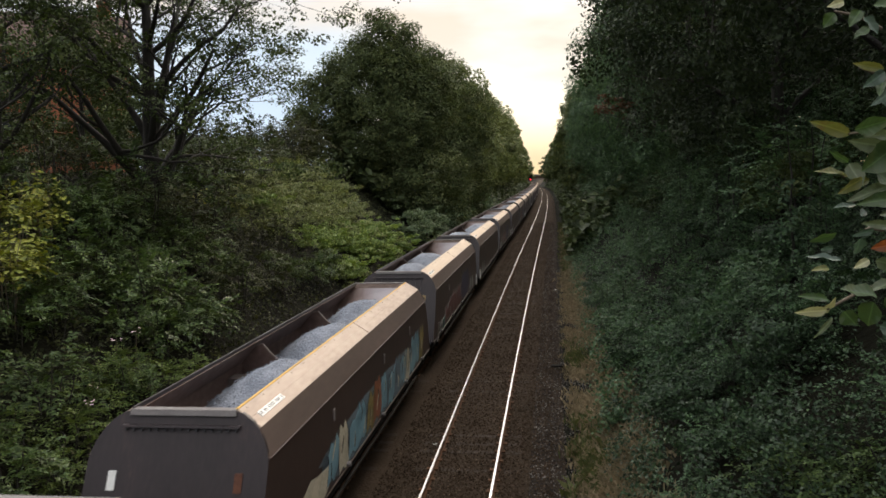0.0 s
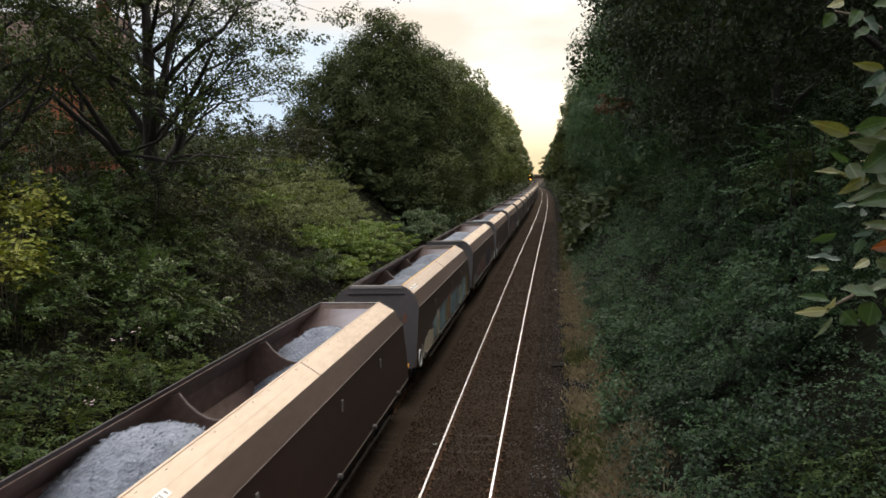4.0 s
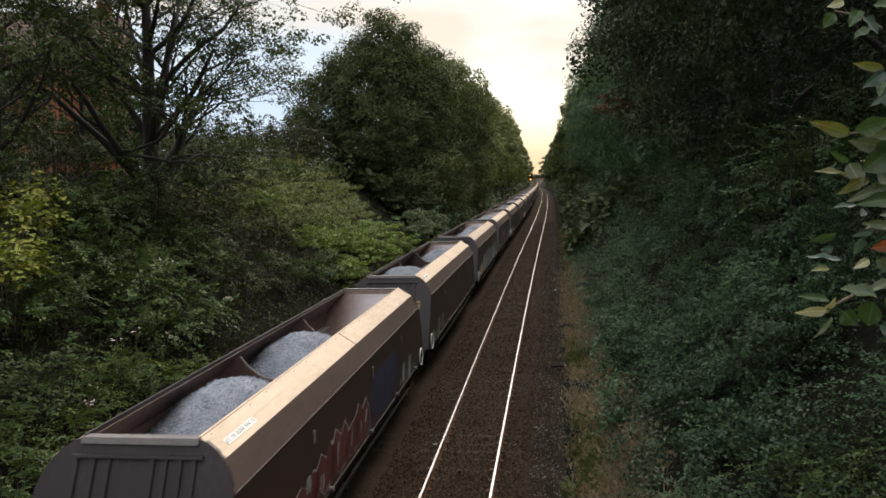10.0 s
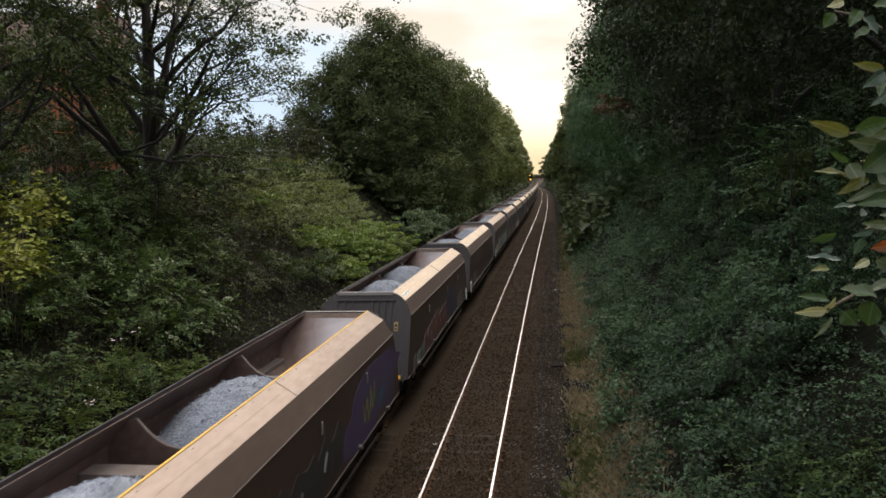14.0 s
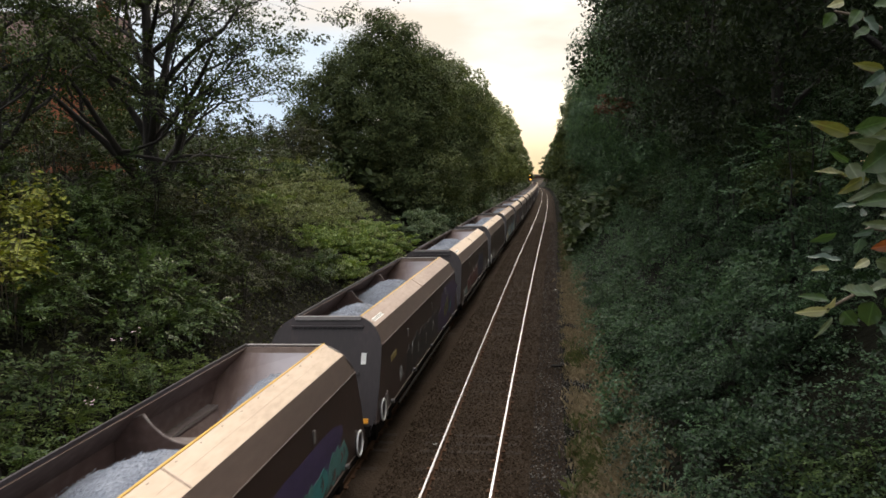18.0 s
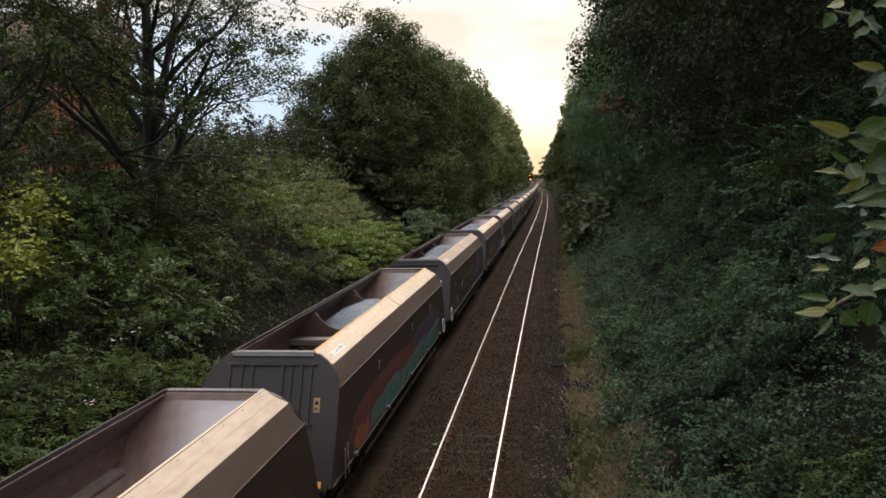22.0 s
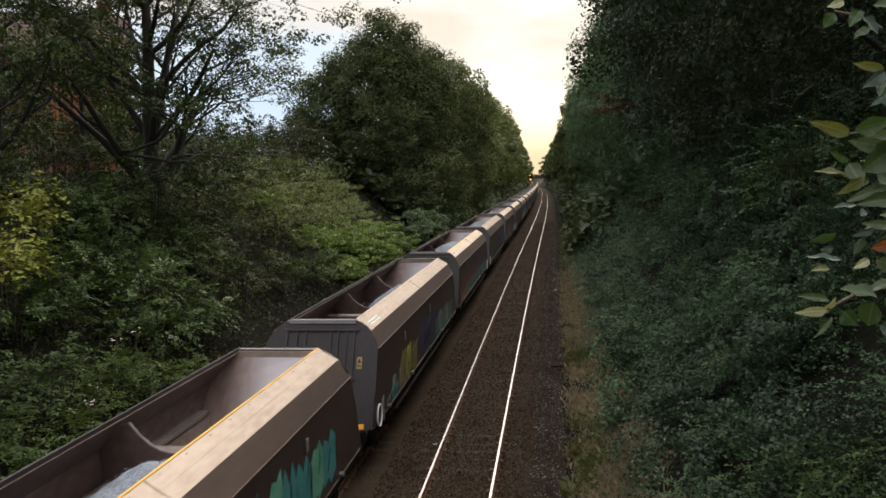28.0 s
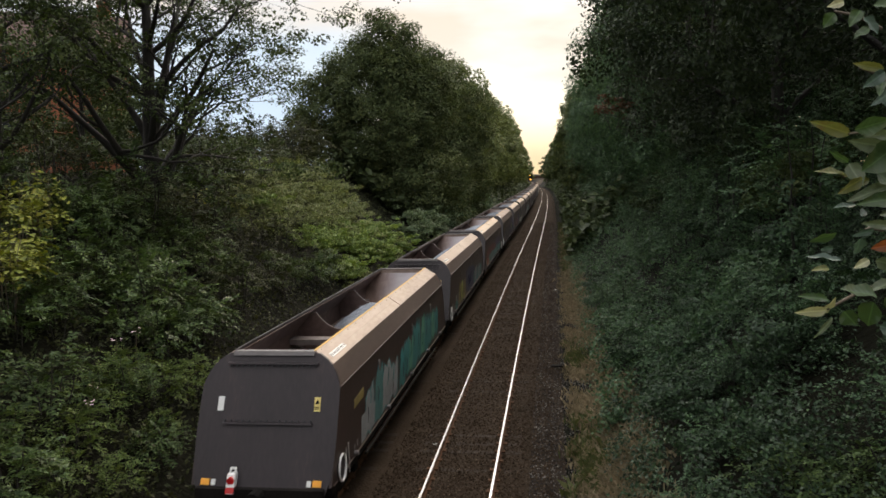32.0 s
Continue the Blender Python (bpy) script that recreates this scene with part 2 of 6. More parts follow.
def worn_slope():
    """Brown steel scoured pale lilac-grey where the load slides down the middle."""
    m = rough_mat("dust_slope", [(0.25, (0.10, 0.058, 0.045)), (0.55, (0.20, 0.135, 0.112)), (0.8, (0.31, 0.235, 0.205))], scale=0.5, fine=5, rough=0.8, bump=0.1, stretch=(1.6, 0.5, 0.5))
    nd, ln = m.node_tree.nodes, m.node_tree.links
    tc, xyz = nd.new("ShaderNodeTexCoord"), nd.new("ShaderNodeSeparateXYZ")
    ns = nd.new("ShaderNodeTexNoise")
    ns.inputs["Scale"].default_value, ns.inputs["Detail"].default_value = 1.4, 4
    ln.new(tc.outputs["Object"], ns.inputs["Vector"])
    ln.new(tc.outputs["Object"], xyz.inputs[0])
    off = nd.new("ShaderNodeMath")
    off.operation = "MULTIPLY_ADD"
    off.inputs[1].default_value = 0.7
    ln.new(ns.outputs["Fac"], off.inputs[0])
    ln.new(xyz.outputs["X"], off.inputs[2])
    band = nd.new("ShaderNodeMapRange")
    band.interpolation_type = "SMOOTHSTEP"
    band.inputs["From Min"].default_value, band.inputs["From Max"].default_value = -0.55, 0.55
    ln.new(off.outputs[0], band.inputs["Value"])
    old = nd["Principled BSDF"].inputs["Base Color"].links[0].from_socket
    mx = nd.new("ShaderNodeMix")
    mx.data_type = "RGBA"
    mx.inputs[7].default_value = (0.48, 0.44, 0.46, 1)
    ln.new(band.outputs[0], mx.inputs["Factor"])
    ln.new(old, mx.inputs[6])
    ln.new(mx.outputs[2], nd["Principled BSDF"].inputs["Base Color"])


worn_slope()
rough_mat("grey_bar", [(0.3, (0.10, 0.09, 0.088)), (0.7, (0.17, 0.155, 0.15))], scale=2, fine=20, rough=0.5)
rough_mat("label_tan", [(0.3, (0.26, 0.17, 0.06)), (0.7, (0.36, 0.25, 0.10))], scale=6, fine=40, rough=0.5, bump=0.02)
# grimy steel, its colour darkened further for the shadow under the wagons
rough_mat("dark_steel", [(0.3, (0.006, 0.0055, 0.005)), (0.7, (0.020, 0.017, 0.015))], scale=2, fine=20, rough=0.85)
rough_mat("wheel_steel", [(0.3, (0.03, 0.024, 0.02)), (0.7, (0.08, 0.06, 0.05))], scale=3, fine=20, rough=0.55, metal=0.6)
rough_mat("stone_load", [(0.25, (0.075, 0.085, 0.105)), (0.5, (0.19, 0.212, 0.255)), (0.75, (0.34, 0.37, 0.42))], scale=3, fine=22, rough=0.9, bump=1.0, dist=0.05)
rough_mat("pale_metal", [(0.3, (0.30, 0.27, 0.25)), (0.7, (0.45, 0.42, 0.39))], scale=2, fine=20, rough=0.5)
rough_mat("white_paint", [(0.3, (0.6, 0.6, 0.57)), (0.7, (0.8, 0.8, 0.77))], scale=6, fine=50, rough=0.5, bump=0.03)
rough_mat("yellow_paint", [(0.25, (0.45, 0.25, 0.04)), (0.7, (0.72, 0.43, 0.06))], scale=2, fine=20, rough=0.5, bump=0.05)
rough_mat("label_yellow", [(0.3, (0.55, 0.42, 0.10)), (0.7, (0.75, 0.62, 0.22))], scale=6, fine=40, rough=0.5, bump=0.02)
rough_mat("orange_lens", [(0.3, (0.75, 0.30, 0.02)), (0.7, (0.85, 0.40, 0.04))], scale=6, fine=40, rough=0.3, bump=0.02)
rough_mat("red_lens", [(0.3, (0.35, 0.01, 0.012)), (0.7, (0.55, 0.02, 0.02))], scale=6, fine=40, rough=0.25, bump=0.02)
rough_mat("rust", [(0.3, (0.06, 0.022, 0.012)), (0.7, (0.16, 0.06, 0.028))], scale=2, fine=15, rough=0.85)
rough_mat("brick", [(0.3, (0.22, 0.075, 0.04)), (0.6, (0.36, 0.13, 0.07)), (0.85, (0.46, 0.2, 0.11))], scale=1.2, fine=18, rough=0.9, bump=0.2)
rough_mat("roof_tile", [(0.3, (0.05, 0.028, 0.022)), (0.7, (0.11, 0.06, 0.045))], scale=1.5, fine=14, rough=0.85)
rough_mat("concrete", [(0.3, (0.16, 0.13, 0.11)), (0.7, (0.3, 0.25, 0.21))], scale=0.5, fine=8, rough=0.9)
rough_mat("glass_dark", [(0.3, (0.02, 0.025, 0.03)), (0.7, (0.04, 0.045, 0.05))], scale=1, fine=3, rough=0.08, bump=0.0)
glow_mat("signal_red", (1.0, 0.03, 0.05), 5.0)
glow_mat("signal_amber", (1.0, 0.40, 0.06), 6.0)

def flat_paint(name, col):
    """Spray paint, worn and uneven."""
    dark = tuple(c * 0.55 for c in col)
    return rough_mat(name, [(0.3, dark), (0.6, col), (0.85, tuple(min(1, c * 1.15) for c in col))], scale=1.6, fine=14, rough=0.55, bump=0.05)


for nm_, c_ in (("spray_teal", (0.035, 0.20, 0.20)), ("spray_blue", (0.16, 0.30, 0.36)), ("spray_cream", (0.46, 0.42, 0.31)), ("spray_orange", (0.26, 0.085, 0.035)), ("spray_purple", (0.045, 0.03, 0.085)), ("spray_red", (0.20, 0.025, 0.035)), ("spray_grey", (0.26, 0.27, 0.27)), ("spray_olive", (0.22, 0.17, 0.05)), ("spray_black", (0.012, 0.012, 0.013)), ("spray_green", (0.10, 0.30, 0.20)), ("spray_navy", (0.018, 0.02, 0.06)), ("spray_maroon", (0.105, 0.025, 0.022)), ("spray_aqua", (0.06, 0.17, 0.16)), ("spray_lime", (0.30, 0.33, 0.06)), ("spray_slate", (0.10, 0.14, 0.17))):
    flat_paint(nm_, c_)



def near_leaf_mat(name, col, spot):
    """A leaf seen close: blotched blade, brown specks and a dry edge of its own colour."""
    m = leaf_mat(name, [(0.0, tuple(c * 0.6 for c in col)), (0.5, col), (1.0, tuple(c * 1.35 for c in col))], rough=0.38, through_light=0.3, warm=(1.0, 1.0, 0.7), gloss=0.45)
    nd, ln = m.node_tree.nodes, m.node_tree.links
    tc, ns = nd.new("ShaderNodeTexCoord"), nd.new("ShaderNodeTexNoise")
    ns.inputs["Scale"].default_value, ns.inputs["Detail"].default_value = 38.0, 4
    ln.new(tc.outputs["Object"], ns.inputs["Vector"])
    mask = ramp(nd, [(0.0, (0, 0, 0)), (0.56, (0, 0, 0)), (0.72, (1, 1, 1))])
    ln.new(ns.outputs["Fac"], mask.inputs["Fac"])
    mx = nd.new("ShaderNodeMix")
    mx.data_type = "RGBA"
    mx.inputs[7].default_value = (*spot, 1)
    base = nd["Principled BSDF"].inputs["Base Color"]
    old = base.links[0].from_socket
    ln.new(mask.outputs["Color"], mx.inputs["Factor"])
    ln.new(old, mx.inputs[6])
    # side veins run out from the midrib, which is paler
    xyz, side, vein = nd.new("ShaderNodeSeparateXYZ"), nd.new("ShaderNodeMath"), nd.new("ShaderNodeMath")
    ln.new(tc.outputs["Object"], xyz.inputs[0])
    side.operation = "ABSOLUTE"
    ln.new(xyz.outputs["Y"], side.inputs[0])
    vein.operation = "MULTIPLY_ADD"
    vein.inputs[1].default_value = -0.8
    ln.new(side.outputs[0], vein.inputs[0])
    ln.new(xyz.outputs["X"], vein.inputs[2])
    wave = nd.new("ShaderNodeMath")
    wave.operation = "PINGPONG"
    wave.inputs[1].default_value = 0.0042
    ln.new(vein.outputs[0], wave.inputs[0])
    rib = nd.new("ShaderNodeMapRange")
    rib.inputs["From Min"].default_value, rib.inputs["From Max"].default_value = 0.0016, 0.0004
    ln.new(side.outputs[0], rib.inputs["Value"])
    pale = nd.new("ShaderNodeMix")
    pale.data_type = "RGBA"
    pale.inputs[7].default_value = (*[min(1.0, c * 2.2 + 0.02) for c in col], 1)
    half = nd.new("ShaderNodeMath")
    half.operation = "MULTIPLY"
    half.inputs[1].default_value = 0.6
    ln.new(rib.outputs[0], half.inputs[0])
    ln.new(half.outputs[0], pale.inputs["Factor"])
    ln.new(mx.outputs[2], pale.inputs[6])
    ln.new(pale.outputs[2], base)
    bp = nd.new("ShaderNodeBump")
    bp.inputs["Strength"].default_value, bp.inputs["Distance"].default_value = 0.22, 0.25
    ln.new(wave.outputs[0], bp.inputs["Height"])
    ln.new(bp.outputs["Normal"], nd["Principled BSDF"].inputs["Normal"])


for nm_, c_, sp_ in (("near_leaf_green", (0.040, 0.075, 0.022), (0.07, 0.085, 0.03)), ("near_leaf_pale", (0.085, 0.11, 0.058), (0.05, 0.085, 0.03)), ("near_leaf_yellow", (0.11, 0.118, 0.03), (0.10, 0.045, 0.012)), ("near_leaf_blue", (0.050, 0.085, 0.062), (0.09, 0.12, 0.09)), ("near_leaf_orange", (0.20, 0.06, 0.015), (0.10, 0.03, 0.01)), ("near_leaf_cream", (0.27, 0.27, 0.15), (0.14, 0.15, 0.06))):
    near_leaf_mat(nm_, c_, sp_)

# dry, dusty surfaces have next to no gloss
for nm_ in ("ballast", "ballast_stone", "cess_stone", "sleeper", "soil", "dark_steel", "rust_rail"):
    MATS[nm_].node_tree.nodes["Principled BSDF"].inputs["Specular IOR Level"].default_value = 0.06

# ---- mesh helpers ----


def link_mesh(name, me, mat, parent=None, label=""):
    me.materials.append(MATS[mat])
    ob = new(name, me)
    if parent is not None:
        ob.parent = parent
    if label:
        ob["label"] = label
    return ob


def part(name, bm, mat, parent=None, label="", smooth=False):
    me = bpy.data.meshes.new(name)
    if smooth:
        for f in bm.faces:
            f.smooth = True
    bm.to_mesh(me)
    bm.free()
    return link_mesh(name, me, mat, parent, label)


def box(bm, x0, x1, y0, y1, z0, z1, m=None):
    vs = [Vector((x, y, z)) for z in (z0, z1) for y in (y0, y1) for x in (x0, x1)]
    if m is not None:
        vs = [m @ v for v in vs]
    v = [bm.verts.new(p) for p in vs]
    for q in ((0, 2, 3, 1), (4, 5, 7, 6), (0, 1, 5, 4), (2, 6, 7, 3), (0, 4, 6, 2), (1, 3, 7, 5)):
        bm.faces.new([v[i] for i in q])
    return v


def cyl(bm, p0, p1, r0, r1=None, seg=12, caps=True):
    r1 = r0 if r1 is None else r1
    p0, p1 = Vector(p0), Vector(p1)
    q = (p1 - p0).to_track_quat("Z", "Y")
    rings = []
    for p, r in ((p0, r0), (p1, r1)):
        rings.append([bm.verts.new(p + q @ Vector((r * math.cos(2 * math.pi * i / seg), r * math.sin(2 * math.pi * i / seg), 0))) for i in range(seg)])
    for i in range(seg):
        j = (i + 1) % seg
        bm.faces.new((rings[0][i], rings[0][j], rings[1][j], rings[1][i]))
    if caps:
        bm.faces.new(rings[0][::-1])
        bm.faces.new(rings[1])


def ring(bm, c, axis, R, r, seg=24, sides=6):
    """A closed ring round axis through c."""
    q = Vector(axis).to_track_quat("Z", "Y")
    vs = []
    for i in range(seg):
        a = 2 * math.pi * i / seg
        row = []
        for j in range(sides):
            b = 2 * math.pi * j / sides
            d = R + r * math.cos(b)
            row.append(bm.verts.new(Vector(c) + q @ Vector((d * math.cos(a), d * math.sin(a), r * math.sin(b)))))
        vs.append(row)
    for i in range(seg):
        for j in range(sides):
            bm.faces.new((vs[i][j], vs[(i + 1) % seg][j], vs[(i + 1) % seg][(j + 1) % sides], vs[i][(j + 1) % sides]))


def prism(bm, poly, y0, y1, shear=None):
    """A closed outline of (x, z) points drawn out from y0 to y1; shear(z) shifts both ends."""
    a = [bm.verts.new((x, y0 if shear is None else y0 - shear(z), z)) for x, z in poly]
    b = [bm.verts.new((x, y1 if shear is None else y1 + shear(z), z)) for x, z in poly]
    n = len(poly)
    for i in range(n):
        j = (i + 1) % n
        bm.faces.new((a[i], a[j], b[j], b[i]))
    bm.faces.new(a[::-1])
    bm.faces.new(b)


def quick_mesh(name, verts, faces, flat=True):
    """A mesh from numpy arrays of vertices and of faces of one size."""
    me = bpy.data.meshes.new(name)
    nv, (nf, k) = len(verts), faces.shape
    me.vertices.add(nv)
    me.vertices.foreach_set("co", np.ascontiguousarray(verts, dtype=np.float32).ravel())
    me.loops.add(nf * k)
    me.loops.foreach_set("vertex_index", np.ascontiguousarray(faces, dtype=np.int32).ravel())
    me.polygons.add(nf)
    me.polygons.foreach_set("loop_start", np.arange(0, nf * k, k, dtype=np.int32))
    if flat:
        me.polygons.foreach_set("use_smooth", np.zeros(nf, dtype=bool))
    me.update(calc_edges=True)
    me.validate()
    return me


def leaf_mesh(name, pos, nrm, size, rng, aspect=0.62, flop=0.38):
    """Leaves, each of two triangles folded along its rib, at pos, facing about nrm."""
    n = len(pos)
    nrm = nrm + rng.normal(0, flop, (n, 3))
    nrm /= np.linalg.norm(nrm, axis=1, keepdims=True) + 1e-9
    a = rng.normal(0, 1, (n, 3))
    a[:, 2] -= 0.5
    a -= nrm * (a * nrm).sum(1, keepdims=True)
    a /= np.linalg.norm(a, axis=1, keepdims=True) + 1e-9
    b = np.cross(nrm, a)
    s = (size * rng.uniform(0.65, 1.35, n))[:, None]
    w = s * aspect * 0.5
    fold = nrm * s * 0.10
    v = np.empty((n, 4, 3), np.float32)
    v[:, 0] = pos - a * s * 0.5
    v[:, 1] = pos - b * w + fold - a * s * 0.05
    v[:, 2] = pos + a * s * 0.5 - nrm * s * 0.06
    v[:, 3] = pos + b * w + fold - a * s * 0.05
    i = np.arange(n)[:, None] * 4
    f = np.concatenate([i + np.array([[0, 2, 1]]), i + np.array([[0, 3, 2]])], 1).reshape(-1, 3)
    return quick_mesh(name, v.reshape(-1, 3), f, flat=False)


def leaf_clumps(rng, centres, radii, count, out_from=None, flat=0.6):
    """Leaf places and facings in clumps: dense at each clump's skin, each clump tilted as one."""
    n = len(centres)
    idx = rng.choice(n, count, p=radii ** 2 / (radii ** 2).sum())
    d = rng.normal(0, 1, (count, 3))
    d /= np.linalg.norm(d, axis=1, keepdims=True)
    r = radii[idx] * rng.uniform(0.3, 1.0, count) ** 0.5 * rng.uniform(0.8, 1.12, count)
    p = centres[idx] + d * r[:, None] * np.array([1, 1, flat])
    nr = d * 0.5 + np.array([0, 0, 0.6]) + rng.normal(0, 0.35, (n, 3))[idx]
    if out_from is not None:
        o = p - out_from
        nr += 0.6 * o / (np.linalg.norm(o, axis=1, keepdims=True) + 1e-6)
    return p, nr


# ---- the line's plan: metres along y, the near track's centre at centre_x ----


def centre_x(y):
    if y < 90:
        return -2.105 + 5.0e-5 * max(y, 0.0) ** 2
    u = y - 90
    return -1.700 + 0.009 * u - 4.75e-5 * u * u


def rail_z(y):
    return 0.0 if y < 150 else -1.3 * ((y - 150) / 330) ** 2


def heading(y):
    e = 0.5
    return math.atan2(centre_x(y + e) - centre_x(y - e), 2 * e)


GAUGE = 1.505
LEFT = -3.40   # the far track's centre from the near one's


def smooth01(t):
    t = min(1.0, max(0.0, t))
    return t * t * (3 - 2 * t)


def ground_z(x, y):
    u = x - centre_x(y)
    z = rail_z(y)
    n = noise.noise((x * 0.12, y * 0.12, 3.1)) * 0.7 + noise.noise((x * 0.5, y * 0.5, 7.7)) * 0.22
    if u > 3.1:
        t = (u - 3.1) / 8.0
        h = -0.35 + 6.9 * (t if t < 1 else 1 + 0.08 * (1 - math.exp(-(t - 1))))
        return z + h + n * min(1, (u - 3.1) / 2)
    if u < -6.1:
        t = (-6.1 - u) / 9.5
        h = -0.40 + 7.3 * (t if t < 1 else 1 + 0.10 * (1 - math.exp(-(t - 1))))
        return z + h + n * min(1, (-6.1 - u) / 2)
    if u > 2.4:
        return z - 0.35
    if u > 1.9:
        return z - 0.35 + 0.30 * (2.4 - u) / 0.5 - 0.1
    if u < -5.3:
        return z - 0.40
    return z - 0.153


# ---- ground: one sheet from the cutting out to the horizon ----


def build_ground():
    us = [-2500, -900, -400, -180, -90, -50, -32, -24, -20, -18]
    us += [-17 + 0.6 * i for i in range(19)] + [-6.1, -5.7, -5.3, -4.4, -3.4, -2.4, -1.7, -0.8, 0, 0.8, 1.9, 2.15, 2.4, 2.8, 3.1]
    us += [3.6 + 0.6 * i for i in range(14)] + [13, 15, 18, 24, 32, 50, 90, 180, 400, 900, 2500]
    ys = [-2500, -900, -400, -220, -150, -110, -80, -50, -30, -20] + [-12 + 1.5 * i for i in range(62)] + [84 + 4 * i for i in range(30)] + [210 + 14 * i for i in range(30)] + [650, 720, 820, 1000, 1400, 2500]
    V = [(centre_x(min(max(y, -200), 640)) + u, y, ground_z(centre_x(min(max(y, -200), 640)) + u, min(max(y, -200), 640))) for y in ys for u in us]
    n = len(us)
    F = np.array([(j * n + i, j * n + i + 1, (j + 1) * n + i + 1, (j + 1) * n + i) for j in range(len(ys) - 1) for i in range(n - 1)])
    me = quick_mesh("ground", np.array(V), F)
    for p in me.polygons:
        p.use_smooth = True
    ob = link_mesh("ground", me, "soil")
    me.materials.append(MATS["ballast"])
    mi = np.zeros(len(F), np.int32)
    for k in range(len(F)):
        u = us[k % (n - 1)]
        mi[k] = 1 if -5.3 <= u < 2.4 else 0
    me.polygons.foreach_set("material_index", mi)
    tagged(ob, "dark earth banks of a railway cutting with a brown stone trackbed", "ground", kind="structure")


build_ground()

# ---- the two tracks ----
RAIL = [(-0.065, -0.158), (0.065, -0.158), (0.065, -0.145), (0.012, -0.125), (0.012, -0.045), (0.034, -0.035), (0.034, -0.006), (0.024, 0.0), (-0.024, 0.0), (-0.034, -0.006), (-0.034, -0.035), (-0.012, -0.045), (-0.012, -0.125), (-0.065, -0.145)]


def rail_part(name, off, parent, shown):
    ys = [-140 + 10 * i for i in range(14)] + [3.0 * i for i in range(60)] + [180 + 8 * i for i in range(52)]
    k = len(RAIL)
    V, F, M = [], [], []
    for y in ys:
        c, s = math.cos(heading(y)), math.sin(heading(y))
        cx, cz = centre_x(y) + off, rail_z(y)
        V += [(cx + px * c, y - px * s, cz + pz) for px, pz in RAIL]
    for j in range(len(ys) - 1):
        for i in range(k):
            q = (i + 1) % k
            F.append((j * k + i, j * k + q, (j + 1) * k + q, (j + 1) * k + i))
            M.append(1 if i == 7 else 0)
    me = quick_mesh(name, np.array(V), np.array(F))
    ob = link_mesh(name, me, "rust_rail", parent, "rusty steel rail with a bright polished head")
    me.materials.append(MATS["steel_rail"])
    me.polygons.foreach_set("material_index", np.array(M, np.int32))


def build_track(off, label, nearest):
    e = tagged(new("railway_track"), label, "railway track", group="railway tracks", kind="structure")
    for s in (-GAUGE / 2, GAUGE / 2):
        rail_part("rail", off + s, e, True)
    bm = bmesh.new()
    v = box(bm, -1.3, 1.3, -0.125, 0.125, -0.30, -0.160)
    bmesh.ops.bevel(bm, geom=bm.edges[:], offset=0.012, segments=1, affect="EDGES")
    me = bpy.data.meshes.new("sleeper")
    bm.to_mesh(me)
    bm.free()
    me.materials.append(MATS["sleeper"])
    bm = bmesh.new()
    for s in (-1, 1):
        for t in (-1, 1):
            box(bm, s * GAUGE / 2 + t * 0.09 - 0.045, s * GAUGE / 2 + t * 0.09 + 0.045, -0.07, 0.07, -0.16, -0.115)
    ch = bpy.data.meshes.new("chair")
    bm.to_mesh(ch)
    bm.free()
    ch.materials.append(MATS["rust_rail"])
    y = 8.0
    rng = np.random.default_rng(5)
    for i in range(nearest):
        o = new("sleeper", me)
        o.parent = e
        o.matrix_local = pose(centre_x(y) + off + rng.normal(0, 0.015), y, rail_z(y) + rng.normal(0, 0.006) + 0.004, 0, 0, -math.degrees(heading(y)) + rng.normal(0, 0.4))
        c = new("rail_chair", ch)
        c.parent = o
        y += 0.66
    bm = bmesh.new()
    while y < 260:
        box(bm, -1.3, 1.3, -0.125, 0.125, -0.30, -0.16, pose(centre_x(y) + off, y, rail_z(y)))
        y += 0.66
    part("far_sleepers", bm, "sleeper", e)["kind"] = "stuff"
    return e


build_track(0.0, "railway track with two shiny steel rails on dark sleepers", 110)
build_track(LEFT, "railway track under the passing freight train", 60)



def scatter_stones(name, label, y0, y1, u0, u1, count, size, mat, seed, skip_rails=True):
    """Loose ballast stones: small faceted lumps lying on the bed."""
    rng = np.random.default_rng(seed)
    y = y0 + (y1 - y0) * rng.uniform(0, 1, count) ** 2.4
    u = rng.uniform(u0, u1, count)
    if skip_rails:
        for c in (-GAUGE / 2, GAUGE / 2, LEFT - GAUGE / 2, LEFT + GAUGE / 2):
            k = np.abs(u - c) < 0.09
            u[k] += np.sign(u[k] - c) * 0.1
    P = np.array([(centre_x(b) + a, b, ground_z(centre_x(b) + a, b)) for a, b in zip(u, y)])
    s = size * rng.uniform(0.55, 1.35, count)
    P[:, 2] += s * rng.uniform(0.05, 0.35, count)
    base = np.array([(1, 0, 0), (-0.4, 0.9, 0.1), (-0.6, -0.8, 0), (0.1, 0.15, 0.85), (0.0, 0.0, -0.7)])
    a = rng.uniform(0, 2 * np.pi, count)
    ca, sa = np.cos(a)[:, None], np.sin(a)[:, None]
    B = base[None] * rng.uniform(0.7, 1.3, (count, 5, 3)) * 0.5
    V = np.stack([B[:, :, 0] * ca - B[:, :, 1] * sa, B[:, :, 0] * sa + B[:, :, 1] * ca, B[:, :, 2]], 2) * s[:, None, None] + P[:, None, :]
    i = np.arange(count)[:, None] * 5
    F = np.concatenate([i + np.array([f]) for f in ((0, 1, 3), (1, 2, 3), (2, 0, 3), (1, 0, 4), (2, 1, 4), (0, 2, 4))], 1).reshape(-1, 3)
    ob = link_mesh(name, quick_mesh(name, V.reshape(-1, 3), F), mat)
    return tagged(ob, label, "gravel", kind="stuff")


